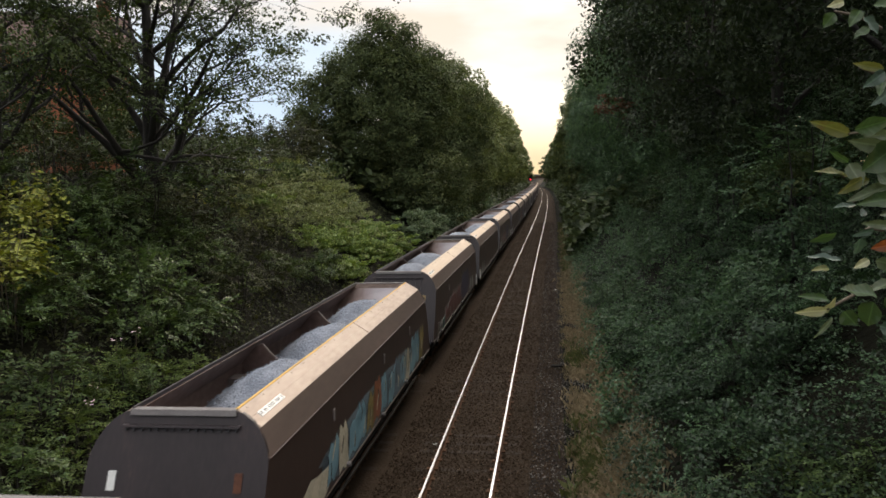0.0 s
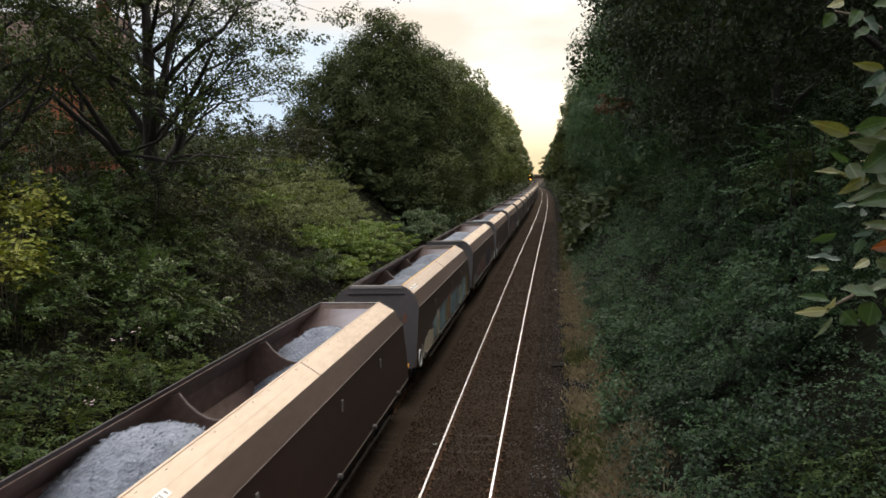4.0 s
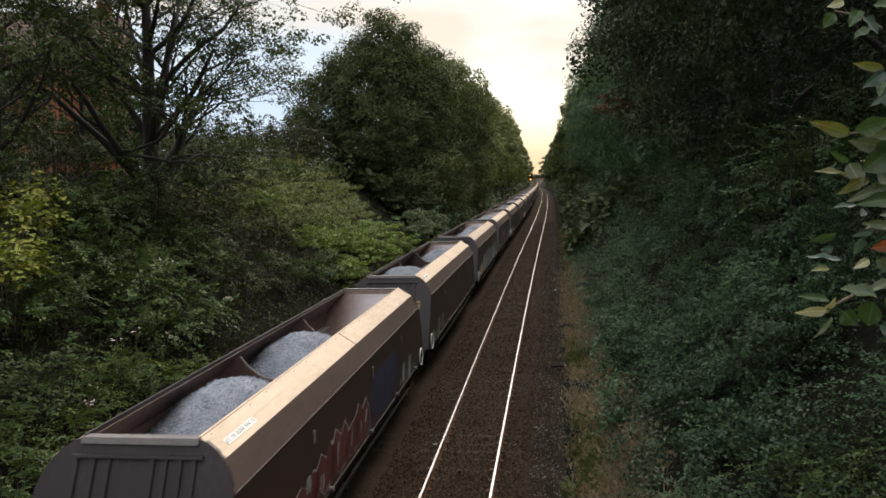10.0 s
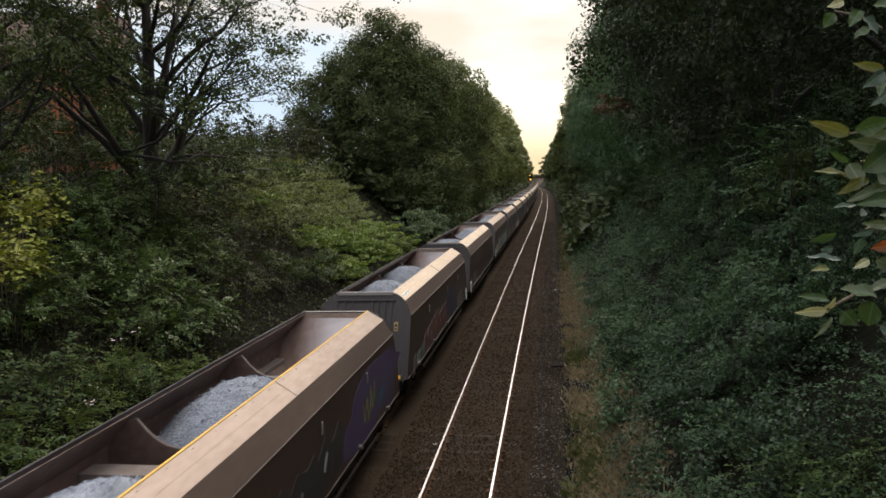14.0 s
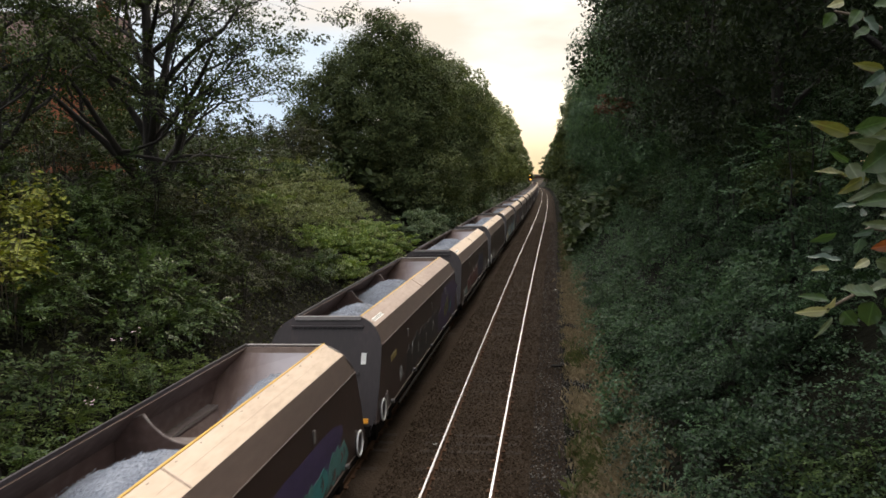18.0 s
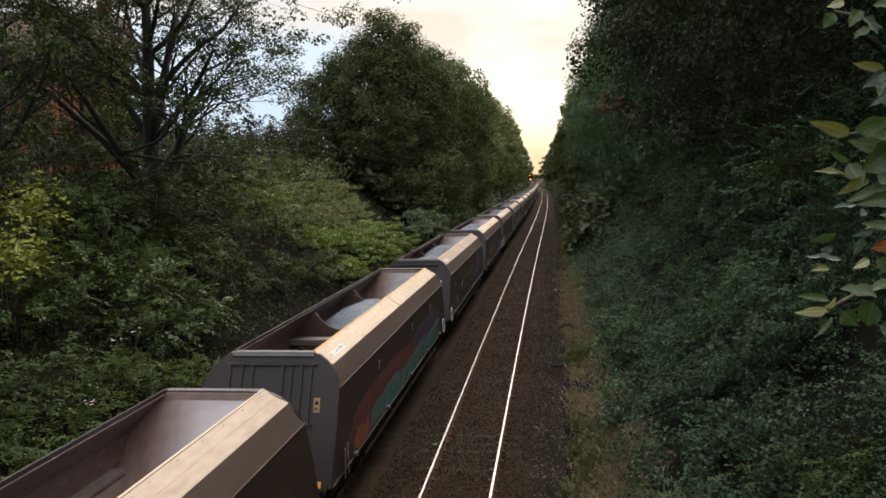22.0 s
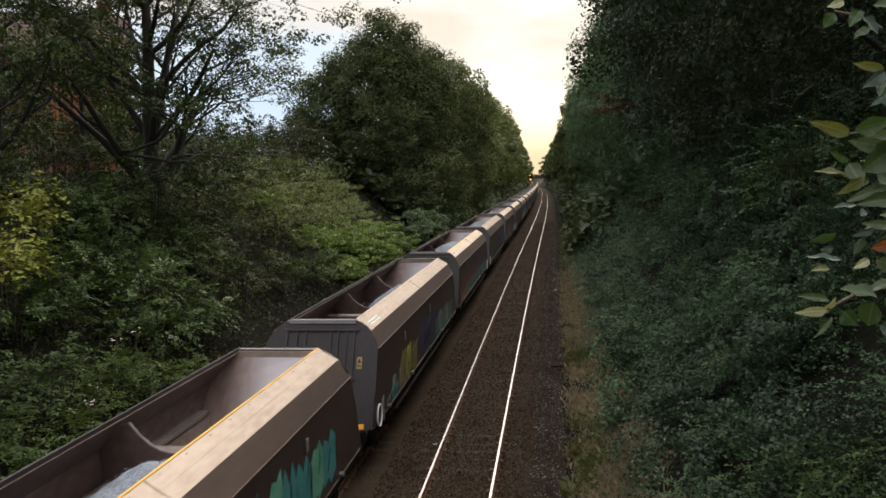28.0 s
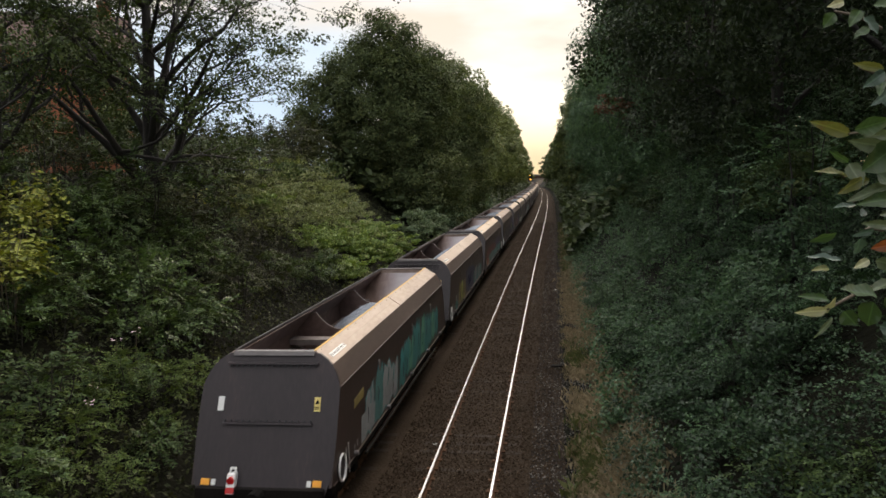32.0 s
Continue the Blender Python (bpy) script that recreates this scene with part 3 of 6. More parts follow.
scatter_stones("ballast_stones", "brown crushed-stone track ballast", 13.0, 120.0, -1.9, 2.1, 46000, 0.055, "ballast_stone", 81)
scatter_stones("cess_stones", "grey loose stones beside the track", 13.0, 120.0, 1.55, 3.3, 20000, 0.055, "cess_stone", 82)

# ---- hopper wagons ----
TOP_Z, TOP_Y, RAKE = 3.43, 7.34, 0.48
PITCH = 17.99
OFFSETS = [0.0, 18.04, 35.67, 53.75, 71.89, 89.84, 108.0, 125.88]


def slant(z):
    return RAKE * (TOP_Z - z)


def on_end(bm, x0, x1, z0, z1, depth, back=0.02, y_sign=-1):
    """A block that lies on the raked end plate."""
    vs = box(bm, x0, x1, -back, depth, z0, z1)
    for v in vs:
        v.co.y = y_sign * (TOP_Y + slant(v.co.z) + v.co.y)
    return vs


def skin(bm, prof, thick, y0=-TOP_Y, y1=TOP_Y, side=1):
    """A bent side sheet of the given thickness, its ends cut along the rake."""
    inner = [(x - thick, z) for x, z in prof]
    poly = [(side * x, z) for x, z in prof] + [(side * x, z) for x, z in inner[::-1]]
    prism(bm, poly, y0, y1, slant)


def heap(kind, rng, parent):
    """The stone load: mounds between the partitions. kind gives each bay's (crest height, crest place, side shift)."""
    nx, ny = 20, 96
    xs, ys = np.linspace(-1.26, 1.26, nx), np.linspace(-6.9, 6.0, ny)
    V = np.zeros((ny, nx, 3))
    for j, y in enumerate(ys):
        for i, x in enumerate(xs):
            z = 1.0
            for (h, yc, xc, ry, rx) in kind:
                q = ((y - yc) / ry) ** 2 + ((x - xc) / rx) ** 2
                z = max(z, 1.0 + (h - 1.0) * max(0.0, 1 - q ** 0.75 * 0.62) if q < 3 else z)
            z += 0.05 * noise.noise((x * 2.1, y * 2.1, 1.3)) + 0.025 * noise.noise((x * 8, y * 8, 5.0)) + rng.normal(0, 0.008)
            V[j, i] = (x, y, min(z, 3.34 - 1.12 * max(0.0, abs(x) - 0.76)))
    F = np.array([(j * nx + i, j * nx + i + 1, (j + 1) * nx + i + 1, (j + 1) * nx + i) for j in range(ny - 1) for i in range(nx - 1)])
    me = quick_mesh("stone_load", V.reshape(-1, 3), F)
    for p in me.polygons:
        p.use_smooth = True
    ob = link_mesh("stone_load", me, "stone_load", parent, "heaped pale blue-grey crushed stone")
    ob["kind"] = "stuff"
    return ob


def wheelset(parent, y):
    bm = bmesh.new()
    cyl(bm, (-1.05, 0, 0), (1.05, 0, 0), 0.085, seg=12)
    w = part("axle", bm, "dark_steel", parent)
    for s in (-1, 1):
        bm = bmesh.new()
        x = s * 0.7525
        cyl(bm, (x - 0.065, 0, 0), (x + 0.065, 0, 0), 0.42, seg=24)
        cyl(bm, (x - s * 0.045 - 0.015, 0, 0), (x - s * 0.045 + 0.015, 0, 0), 0.45, seg=24)
        for k in range(4):
            a = 2 * math.pi * k / 4
            cyl(bm, (x + s * 0.05, 0.25 * math.cos(a), 0.25 * math.sin(a)), (x + s * 0.072, 0.25 * math.cos(a), 0.25 * math.sin(a)), 0.05, seg=6)
        part("wheel", bm, "wheel_steel", w)
    w.location = (0, y, 0.45)
    return w


def build_wagon(end_kind, yellow_edge, load, label, tail_lamp=False, panel="dust_panel", wheel_end=-1):
    w = tagged(new("hopper_wagon"), label, "freight wagon", group="wagons of the freight train")
    rng = np.random.default_rng(11)
    # body sides: upright side sheet, brown shoulder, pale dusty top panel
    for s, nm in ((1, "side"), (-1, "side")):
        bm = bmesh.new()
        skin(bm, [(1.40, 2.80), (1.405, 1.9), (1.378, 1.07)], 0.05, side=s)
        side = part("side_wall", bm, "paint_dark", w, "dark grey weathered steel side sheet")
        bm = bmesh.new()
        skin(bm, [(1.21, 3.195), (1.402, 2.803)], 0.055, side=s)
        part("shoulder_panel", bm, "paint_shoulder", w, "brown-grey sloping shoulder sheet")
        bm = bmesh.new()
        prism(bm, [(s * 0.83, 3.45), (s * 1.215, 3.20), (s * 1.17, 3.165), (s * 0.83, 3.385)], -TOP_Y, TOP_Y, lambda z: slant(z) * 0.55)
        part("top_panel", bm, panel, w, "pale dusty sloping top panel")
        bm = bmesh.new()
        box(bm, s * 0.805, s * 0.842, -TOP_Y + 0.01, TOP_Y - 0.01, 3.40, 3.458)
        yel = yellow_edge and s > 0
        part("rim", bm, "yellow_paint" if yel else ("dust_panel" if s > 0 else "paint_end"), w, "yellow painted rim" if yel else "")
        # lip between shoulder and side, and the fold in the top panel
        bm = bmesh.new()
        box(bm, s * 1.385, s * 1.418, -TOP_Y - 0.28, TOP_Y + 0.28, 2.783, 2.80)
        part("side_lip", bm, "paint_shoulder", w)
        bm = bmesh.new()
        prism(bm, [(s * 1.02, 3.331), (s * 1.032, 3.323), (s * 1.03, 3.31), (s * 1.01, 3.32)], -TOP_Y, TOP_Y)
        part("panel_fold", bm, panel, w)
        if s > 0:
            bm = bmesh.new()
            for k in range(20):
                yy = -7.1 + 0.74 * k
                cyl(bm, (0.885, yy, 3.407), (0.891, yy, 3.419), 0.009, seg=6)
            part("bolt_row", bm, "paint_shoulder", w)["kind"] = "stuff"
        for yy in (0.0,):
            bm = bmesh.new()
            prism(bm, [(s * 0.84, 3.456), (s * 1.216, 3.212), (s * 1.20, 3.195), (s * 0.84, 3.43)], yy - 0.012, yy + 0.012)
            part("panel_seam", bm, "dust_panel_brown", w)
        # inside lining: upper wall, ledge, slope sheet
        bm = bmesh.new()
        prism(bm, [(s * 0.83, 3.40), (s * 1.33, 2.86), (s * 1.34, 2.0), (s * 1.30, 2.0), (s * 1.29, 2.84), (s * 0.80, 3.38)], -7.2, 7.2)
        part("inner_wall", bm, "inner_brown", w)
        for ya, yb in ((-6.3, -2.0), (3.0, 6.3)):
            bm = bmesh.new()
            box(bm, s * 1.08, s * 1.33, ya, yb, 2.38, 2.44)
            part("ledge", bm, "ledge_dust", w)
        bm = bmesh.new()
        prism(bm, [(s * 1.20, 2.39), (s * 0.45, 0.75), (s * 0.40, 0.75), (s * 1.14, 2.39)], -6.6, 6.6)
        part("slope_sheet", bm, "inner_brown", w)
        # sole bar, step rail, pipes
        bm = bmesh.new()
        box(bm, s * 1.22, s * 1.36, -8.35, 8.35, 0.88, 1.046)
        sb = part("sole_bar", bm, "dark_steel", w)
        bm = bmesh.new()
        box(bm, s * 1.24, s * 1.40, -8.35, 8.35, 1.044, 1.066)
        part("sole_bar_edge", bm, "paint_dark", sb)
        bm = bmesh.new()
        cyl(bm, (s * 1.38, -5.6, 0.77), (s * 1.38, 5.6, 0.77), 0.035, seg=8)
        for k in range(7):
            yy = -5.4 + 1.8 * k
            cyl(bm, (s * 1.34, yy, 0.77), (s * 1.34, yy, 0.92), 0.02, seg=6)
        part("side_pipe", bm, "dark_steel", w)
    # ends
    for ys in (-1, 1):
        outline = [(-0.83, 3.42), (0.83, 3.42), (0.95, 3.385), (1.10, 3.29), (1.215, 3.17), (1.31, 3.02), (1.37, 2.88), (1.40, 2.70), (1.405, 1.9), (1.35, 1.2), (1.22, 0.86), (-1.22, 0.86), (-1.35, 1.2), (-1.405, 1.9), (-1.40, 2.70), (-1.37, 2.88), (-1.31, 3.02), (-1.215, 3.17), (-1.10, 3.29), (-0.95, 3.385)]
        bm = bmesh.new()
        n = len(outline)
        a = [bm.verts.new((x, ys * (TOP_Y + slant(z) + 0.012), z)) for x, z in outline]
        b = [bm.verts.new((x, ys * (TOP_Y + slant(z) - 0.06), z)) for x, z in outline]
        bm.faces.new(a)
        bm.faces.new(b[::-1])
        for i in range(n):
            j = (i + 1) % n
            bm.faces.new((a[i], a[j], b[j], b[i]))
        bmesh.ops.recalc_face_normals(bm, faces=bm.faces[:])
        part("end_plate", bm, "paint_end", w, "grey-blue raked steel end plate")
        bm = bmesh.new()
        on_end(bm, -0.83, 0.83, 3.36, 3.44, 0.05, 0.10, ys)
        part("end_bar", bm, "grey_bar", w, "worn grey top bar")
        for x, za, zb, dp in ((0.92, 3.20, 3.235, 0.075), (0.90, 2.13, 2.165, 0.065)):
            bm = bmesh.new()
            on_end(bm, -x, x, za, zb, dp, 0.02, ys)
            part("end_ledge", bm, "paint_end", w)
        if end_kind == "fine":
            xs = [(-0.86 + 0.123 * i, 0.014) for i in range(15)]
        else:
            xs = [(-0.86, 0.03), (-0.62, 0.035), (-0.40, 0.035), (0.22, 0.035), (0.40, 0.035), (0.60, 0.04), (0.80, 0.035)]
        for x, hw in xs:
            for za, zb, dp in ((3.15, 3.20, 0.05), (2.165, 2.20, 0.05), (2.20, 3.15, 0.010)) if end_kind == "fine" else ((2.165, 3.20, 0.05),):
                bm = bmesh.new()
                on_end(bm, x - hw, x + hw, za, zb, dp, 0.02, ys)
                part("end_tooth" if end_kind == "fine" and dp > 0.03 else "end_rib", bm, "paint_comb" if end_kind == "fine" else "paint_end", w)
        if end_kind == "fine":
            bm = bmesh.new()
            on_end(bm, -0.885, 0.885, 2.168, 3.198, 0.004, 0.0, ys)
            part("end_panel", bm, "paint_comb", w, "blue-black ribbed centre plate")
        if end_kind == "broad":
            bm = bmesh.new()
            on_end(bm, -0.36, 0.18, 2.20, 3.16, 0.014, 0.0, ys)
            part("end_panel", bm, "paint_end", w, "flat plate between the ribs")
            bm = bmesh.new()
            for v in on_end(bm, -0.16, 0.02, 2.36, 2.46, 0.06, 0.0, ys):
                if v.co.z > 2.4:
                    v.co.x = -0.07 + (v.co.x + 0.07) * 0.25
            part("lamp_bracket", bm, "dark_steel", w)
        bm = bmesh.new()
        prism(bm, [(-1.29, 0), (1.29, 0), (1.29, 0.05), (-1.29, 0.05)], 0, 1)
        bm.clear()
        v = [bm.verts.new(p) for p in ((-1.3, ys * 7.28, 3.36), (1.3, ys * 7.28, 2.9), (1.28, ys * 5.4, 1.3), (-1.28, ys * 5.4, 1.3))]
        v[0].co, v[1].co = (-0.83, ys * 7.27, 3.37), (0.83, ys * 7.27, 3.37)
        m1, m2 = bm.verts.new((1.30, ys * 6.9, 2.84)), bm.verts.new((-1.30, ys * 6.9, 2.84))
        f = bm.faces.new((v[0], v[1], m1, v[2], v[3], m2))
        r = bmesh.ops.extrude_face_region(bm, geom=[f])
        for q in r["geom"]:
            if isinstance(q, bmesh.types.BMVert):
                q.co.y += ys * 0.05
        bmesh.ops.recalc_face_normals(bm, faces=bm.faces[:])
        part("end_slope_sheet", bm, "dust_slope", w)
        bm = bmesh.new()
        box(bm, -0.85, 0.85, ys * 7.24 - 0.03, ys * 7.24 + 0.03, 3.20, 3.40)
        part("inner_end_lip", bm, "ledge_beige", w, "beige dusty lip")
        # headstock, buffers, coupling
        bm = bmesh.new()
        box(bm, -1.25, 1.25, min(ys * 8.42, ys * 8.62), max(ys * 8.42, ys * 8.62), 0.80, 1.06)
        part("headstock", bm, "dark_steel", w)
        bm = bmesh.new()
        cyl(bm, (0, ys * 8.6, 0.98), (0, ys * 8.97, 0.98), 0.12, 0.14, seg=10)
        part("coupler", bm, "dark_steel", w)
        bm = bmesh.new()
        cyl(bm, (0.4, ys * 8.6, 0.9), (0.4, ys * 8.72, 0.62), 0.035, seg=8)
        cyl(bm, (0.4, ys * 8.72, 0.62), (0.36, ys * 8.96, 0.55), 0.035, seg=8)
        part("brake_hose", bm, "dark_steel", w)
    # partitions with a dipped upper edge
    for yc in (-1.65, 2.75):
        bm = bmesh.new()
        top = []
        for i in range(17):
            x = -1.28 + 2.56 * i / 16
            zt = 2.80 + 0.56 * (abs(x) / 0.86) ** 2.4
            if abs(x) > 0.82:
                zt = min(zt, 3.36 - (abs(x) - 0.82) * 1.08)
            top.append((x, zt))
        prism(bm, [(1.28, 1.9), (0.4, 0.9), (-0.4, 0.9), (-1.28, 1.9)] + top, yc - 0.02, yc + 0.02)
        pt = part("partition", bm, "inner_brown", w, "thin steel partition with a dipped edge")
        bm = bmesh.new()
        for (xa, za), (xb, zb) in zip(top[:-1], top[1:]):
            cyl(bm, (xa, yc, za), (xb, yc, zb), 0.02, seg=6, caps=False)
        part("rolled_edge", bm, "dusty_steel", pt)
    for yc in (-2.3, 3.2):
        bm = bmesh.new()
        prism(bm, [(-1.28, 2.56), (1.28, 2.56), (1.28, 2.70), (-1.28, 2.70)], yc - 0.22, yc + 0.22)
        part("cross_beam", bm, "ledge_dust", w)
    # discharge chutes and centre sill
    for yc in (-2.9, 0.0, 2.9):
        bm = bmesh.new()
        v = box(bm, -0.95, 0.95, yc - 0.95, yc + 0.95, 0.32, 0.98)
        for q in v[:4]:
            q.co.x *= 0.8
            q.co.y = yc + (q.co.y - yc) * 0.55
        part("discharge_chute", bm, "dark_steel", w)
    bm = bmesh.new()
    box(bm, -0.2, 0.2, -8.4, 8.4, 0.8, 1.0)
    part("centre_sill", bm, "dark_steel", w)
    # bogies
    wheels = []
    for yc in (-6.35, 6.35):
        bg = part_bogie(w, yc)
        for dy in (-0.9, 0.9):
            wheels.append(wheelset(w, yc + dy))
    # hand wheel disc and brackets on the side
    for s in (1,):
        bm = bmesh.new()
        c0 = Vector((s * 1.42, wheel_end * 7.75, 1.22))
        ring(bm, c0, (1, 0, 0), 0.26, 0.022)
        hw = part("hand_wheel", bm, "white_paint", w, "white-rimmed brake hand wheel")
        bm = bmesh.new()
        cyl(bm, c0 + Vector((-0.05, 0, 0)), c0 + Vector((-0.02, 0, 0)), 0.25, seg=20)
        part("hand_wheel_disc", bm, "paint_end", hw)
        for yy in (-4.1, 0.7, 4.4):
            bm = bmesh.new()
            box(bm, 1.405, 1.43, yy, yy + 0.10, 2.30, 2.52)
            part("side_bracket", bm, "grey_bar", w)
        for yy in (-6.6, -3.1, 0.4, 3.6, 6.6):
            bm = bmesh.new()
            cyl(bm, (1.36, yy, 1.12), (1.47, yy, 1.12), 0.05, seg=10)
            part("side_lamp_iron", bm, "grey_bar", w)
        bm = bmesh.new()
        cyl(bm, (1.36, -7.3, 0.85), (1.45, -7.55, 1.55), 0.014, seg=6)
        cyl(bm, (1.36, -7.0, 0.85), (1.42, -7.25, 1.55), 0.014, seg=6)
        part("grab_rail", bm, "pale_metal", w)
    # plates on the rear end
    for s in (-1, 1):
        if s < 0 and end_kind == "broad":
            continue
        bm = bmesh.new()
        on_end(bm, s * 0.975 - 0.06, s * 0.975 + 0.06, 2.36, 2.61, 0.03, 0.0, -1)
        if s > 0 and not tail_lamp and end_kind == "fine":
            part("warning_plate", bm, "white_paint" if yellow_edge and panel == "dust_panel_brown" else "rust", w, "small worn plate")
            continue
        pl = part("warning_plate", bm, ("white_paint" if s < 0 else "label_yellow") if end_kind == "fine" else "label_tan", w, "small pale plate" if s < 0 else "small yellow warning plate with a black triangle")
        if s > 0:
            bm = bmesh.new()
            for v in on_end(bm, 0.932, 1.018, 2.495, 2.575, 0.034, 0.0, -1):
                if v.co.z > 2.55:
                    v.co.x = 0.975 + (0.003 if v.co.x > 0.975 else -0.003)
            part("triangle_mark", bm, "dark_steel", pl)
            for x1, z0 in ((1.02, 2.40), (1.005, 2.43)):
                bm = bmesh.new()
                on_end(bm, 0.93, x1, z0, z0 + 0.015, 0.034, 0.0, -1)
                part("text_bar", bm, "dark_steel", pl)
    for s in (-1, 1):
        bm = bmesh.new()
        on_end(bm, s * 1.10 - 0.085, s * 1.10 + 0.085, 1.09, 1.19, 0.04, 0.0, -1)
        part("reflector", bm, "orange_lens", w, "orange reflector")
        bm = bmesh.new()
        on_end(bm, s * 0.94 - 0.04, s * 0.94 + 0.04, 1.09, 1.18, 0.04, 0.0, -1)
        part("reflector_plate", bm, "white_paint", w)
    # number plate on the top panel: plain bars
    bm = bmesh.new()
    prism(bm, [(1.035, 3.3285), (1.125, 3.270), (1.122, 3.262), (1.032, 3.3205)], -7.08, -5.98)
    np_ = part("number_panel", bm, "white_paint", w, "white strip with dark figures")
    at = -7.05
    for k, gap in enumerate((0.03, 0.09, 0.03, 0.09, 0.03, 0.03, 0.03, 0.09, 0.03, 0.03, 0.11, 0.03)):
        bm = bmesh.new()
        prism(bm, [(1.052, 3.3205), (1.108, 3.2845), (1.106, 3.278), (1.050, 3.314)], at, at + 0.026)
        part("number_bar", bm, "dark_steel", np_)
        at += 0.05 + gap * 0.75
    if tail_lamp:
        lamp_parts(w)
    heap(load, rng, w)
    return w, wheels


def part_bogie(w, yc):
    bm = bmesh.new()
    for s in (-1, 1):
        x = s * 1.0
        pts = [(yc - 1.25, 0.52), (yc - 1.25, 0.64), (yc - 0.55, 0.72), (yc - 0.3, 0.78), (yc + 0.3, 0.78), (yc + 0.55, 0.72), (yc + 1.25, 0.64), (yc + 1.25, 0.52), (yc + 0.6, 0.50), (yc + 0.3, 0.30), (yc - 0.3, 0.30), (yc - 0.6, 0.50)]
        a = [bm.verts.new((x - 0.05, y, z)) for y, z in pts]
        b = [bm.verts.new((x + 0.05, y, z)) for y, z in pts]
        for i in range(len(pts)):
            j = (i + 1) % len(pts)
            bm.faces.new((a[i], a[j], b[j], b[i]))
        bm.faces.new(a[::-1])
        bm.faces.new(b)
        for dy in (-0.9, 0.9):
            box(bm, x - 0.09, x + 0.12, yc + dy - 0.15, yc + dy + 0.15, 0.33, 0.60)
    box(bm, -1.0, 1.0, yc - 0.2, yc + 0.2, 0.45, 0.80)
    bmesh.ops.recalc_face_normals(bm, faces=bm.faces[:])
    b = part("bogie_frame", bm, "dark_steel", w)
    for s in (-1, 1):
        bm = bmesh.new()
        for dy in (-0.12, 0.0, 0.12):
            cyl(bm, (s * 1.0, yc + dy, 0.34), (s * 1.0, yc + dy, 0.68), 0.055, seg=8)
        part("spring_nest", bm, "wheel_steel", b)
    return b


def lamp_parts(w):
    """Portable tail lamp on the last wagon's end."""
    bm = bmesh.new()
    on_end(bm, -0.63, -0.47, 0.98, 1.31, 0.16, -0.02, -1)
    case = part("tail_lamp", bm, "white_paint", w, "white portable tail lamp with red lens")
    bm = bmesh.new()
    on_end(bm, -0.63, -0.47, 0.99, 1.09, 0.165, 0.0, -1)
    part("red_band", bm, "red_lens", case)
    bm = bmesh.new()
    yb = -(TOP_Y + slant(1.2) + 0.16)
    cyl(bm, (-0.55, yb + 0.05, 1.20), (-0.55, yb - 0.03, 1.20), 0.072, seg=16)
    part("lens", bm, "red_lens", case)
    bm = bmesh.new()
    for x0, x1, z0, z1 in ((-0.61, -0.585, 1.31, 1.38), (-0.515, -0.49, 1.31, 1.38), (-0.61, -0.49, 1.375, 1.40)):
        on_end(bm, x0, x1, z0, z1, 0.10, -0.05, -1)
    part("handle", bm, "white_paint", case)


LOADS = [
    [(3.05, -5.4, 0.15, 1.1, 0.8), (2.3, -3.8, 0.0, 1.4, 1.2), (3.02, 1.6, 0.1, 2.8, 1.8)],
    [(3.0, -5.4, 0.15, 1.1, 0.8), (3.2, 0.9, 0.45, 3.0, 1.7), (1.8, 4.2, 0.0, 1.5, 1.2)],
    [(1.6, -5.0, 0.0, 1.6, 1.2), (3.25, 0.9, 0.2, 3.2, 2.3), (3.45, 4.8, 0.7, 2.8, 1.5)],
    [(3.35, -4.6, 0.1, 3.0, 2.1), (3.4, 0.5, 0.1, 2.8, 2.0), (2.95, 3.0, 0.3, 2.4, 1.4)],
    [(3.4, -3.9, -0.1, 2.8, 2.0), (3.42, 0.5, -0.1, 2.6, 2.0), (2.4, 4.0, 0.0, 1.5, 1.2)],
    [(3.5, -4.1, -0.1, 2.7, 2.1), (2.4, 0.0, 0.0, 1.8, 1.2), (3.4, 4.1, 0.2, 2.6, 2.0)],
    [(3.25, -3.2, 0.2, 3.3, 2.1), (3.28, 0.8, 0.15, 2.9, 2.1), (3.35, 4.4, 0.15, 2.6, 2.0)],
]
GREY = "dark grey steel hopper wagon loaded with crushed stone"
SPECS = [
    ("fine", True, "last grey hopper wagon with teal graffiti and tail lamp", True),
    ("broad", False, "grey hopper wagon with pale and teal graffiti, part-loaded", False),
    ("broad", True, "dark hopper wagon with red and teal graffiti, yellow rim", False),
    ("fine", True, "dark grey hopper wagon with purple graffiti and yellow rim", False),
    ("broad", False, "grey hopper wagon with faded red graffiti, heaped with stone", False),
    ("broad", False, "plain dark grey hopper wagon with rust-streaked end plate", False),
    ("fine", True, "brown-grey hopper wagon with cream, blue and orange graffiti", False),
]


def side_x(z):
    return 1.405 - max(0.0, 1.9 - z) * 0.0326 - max(0.0, z - 1.9) * 0.0056


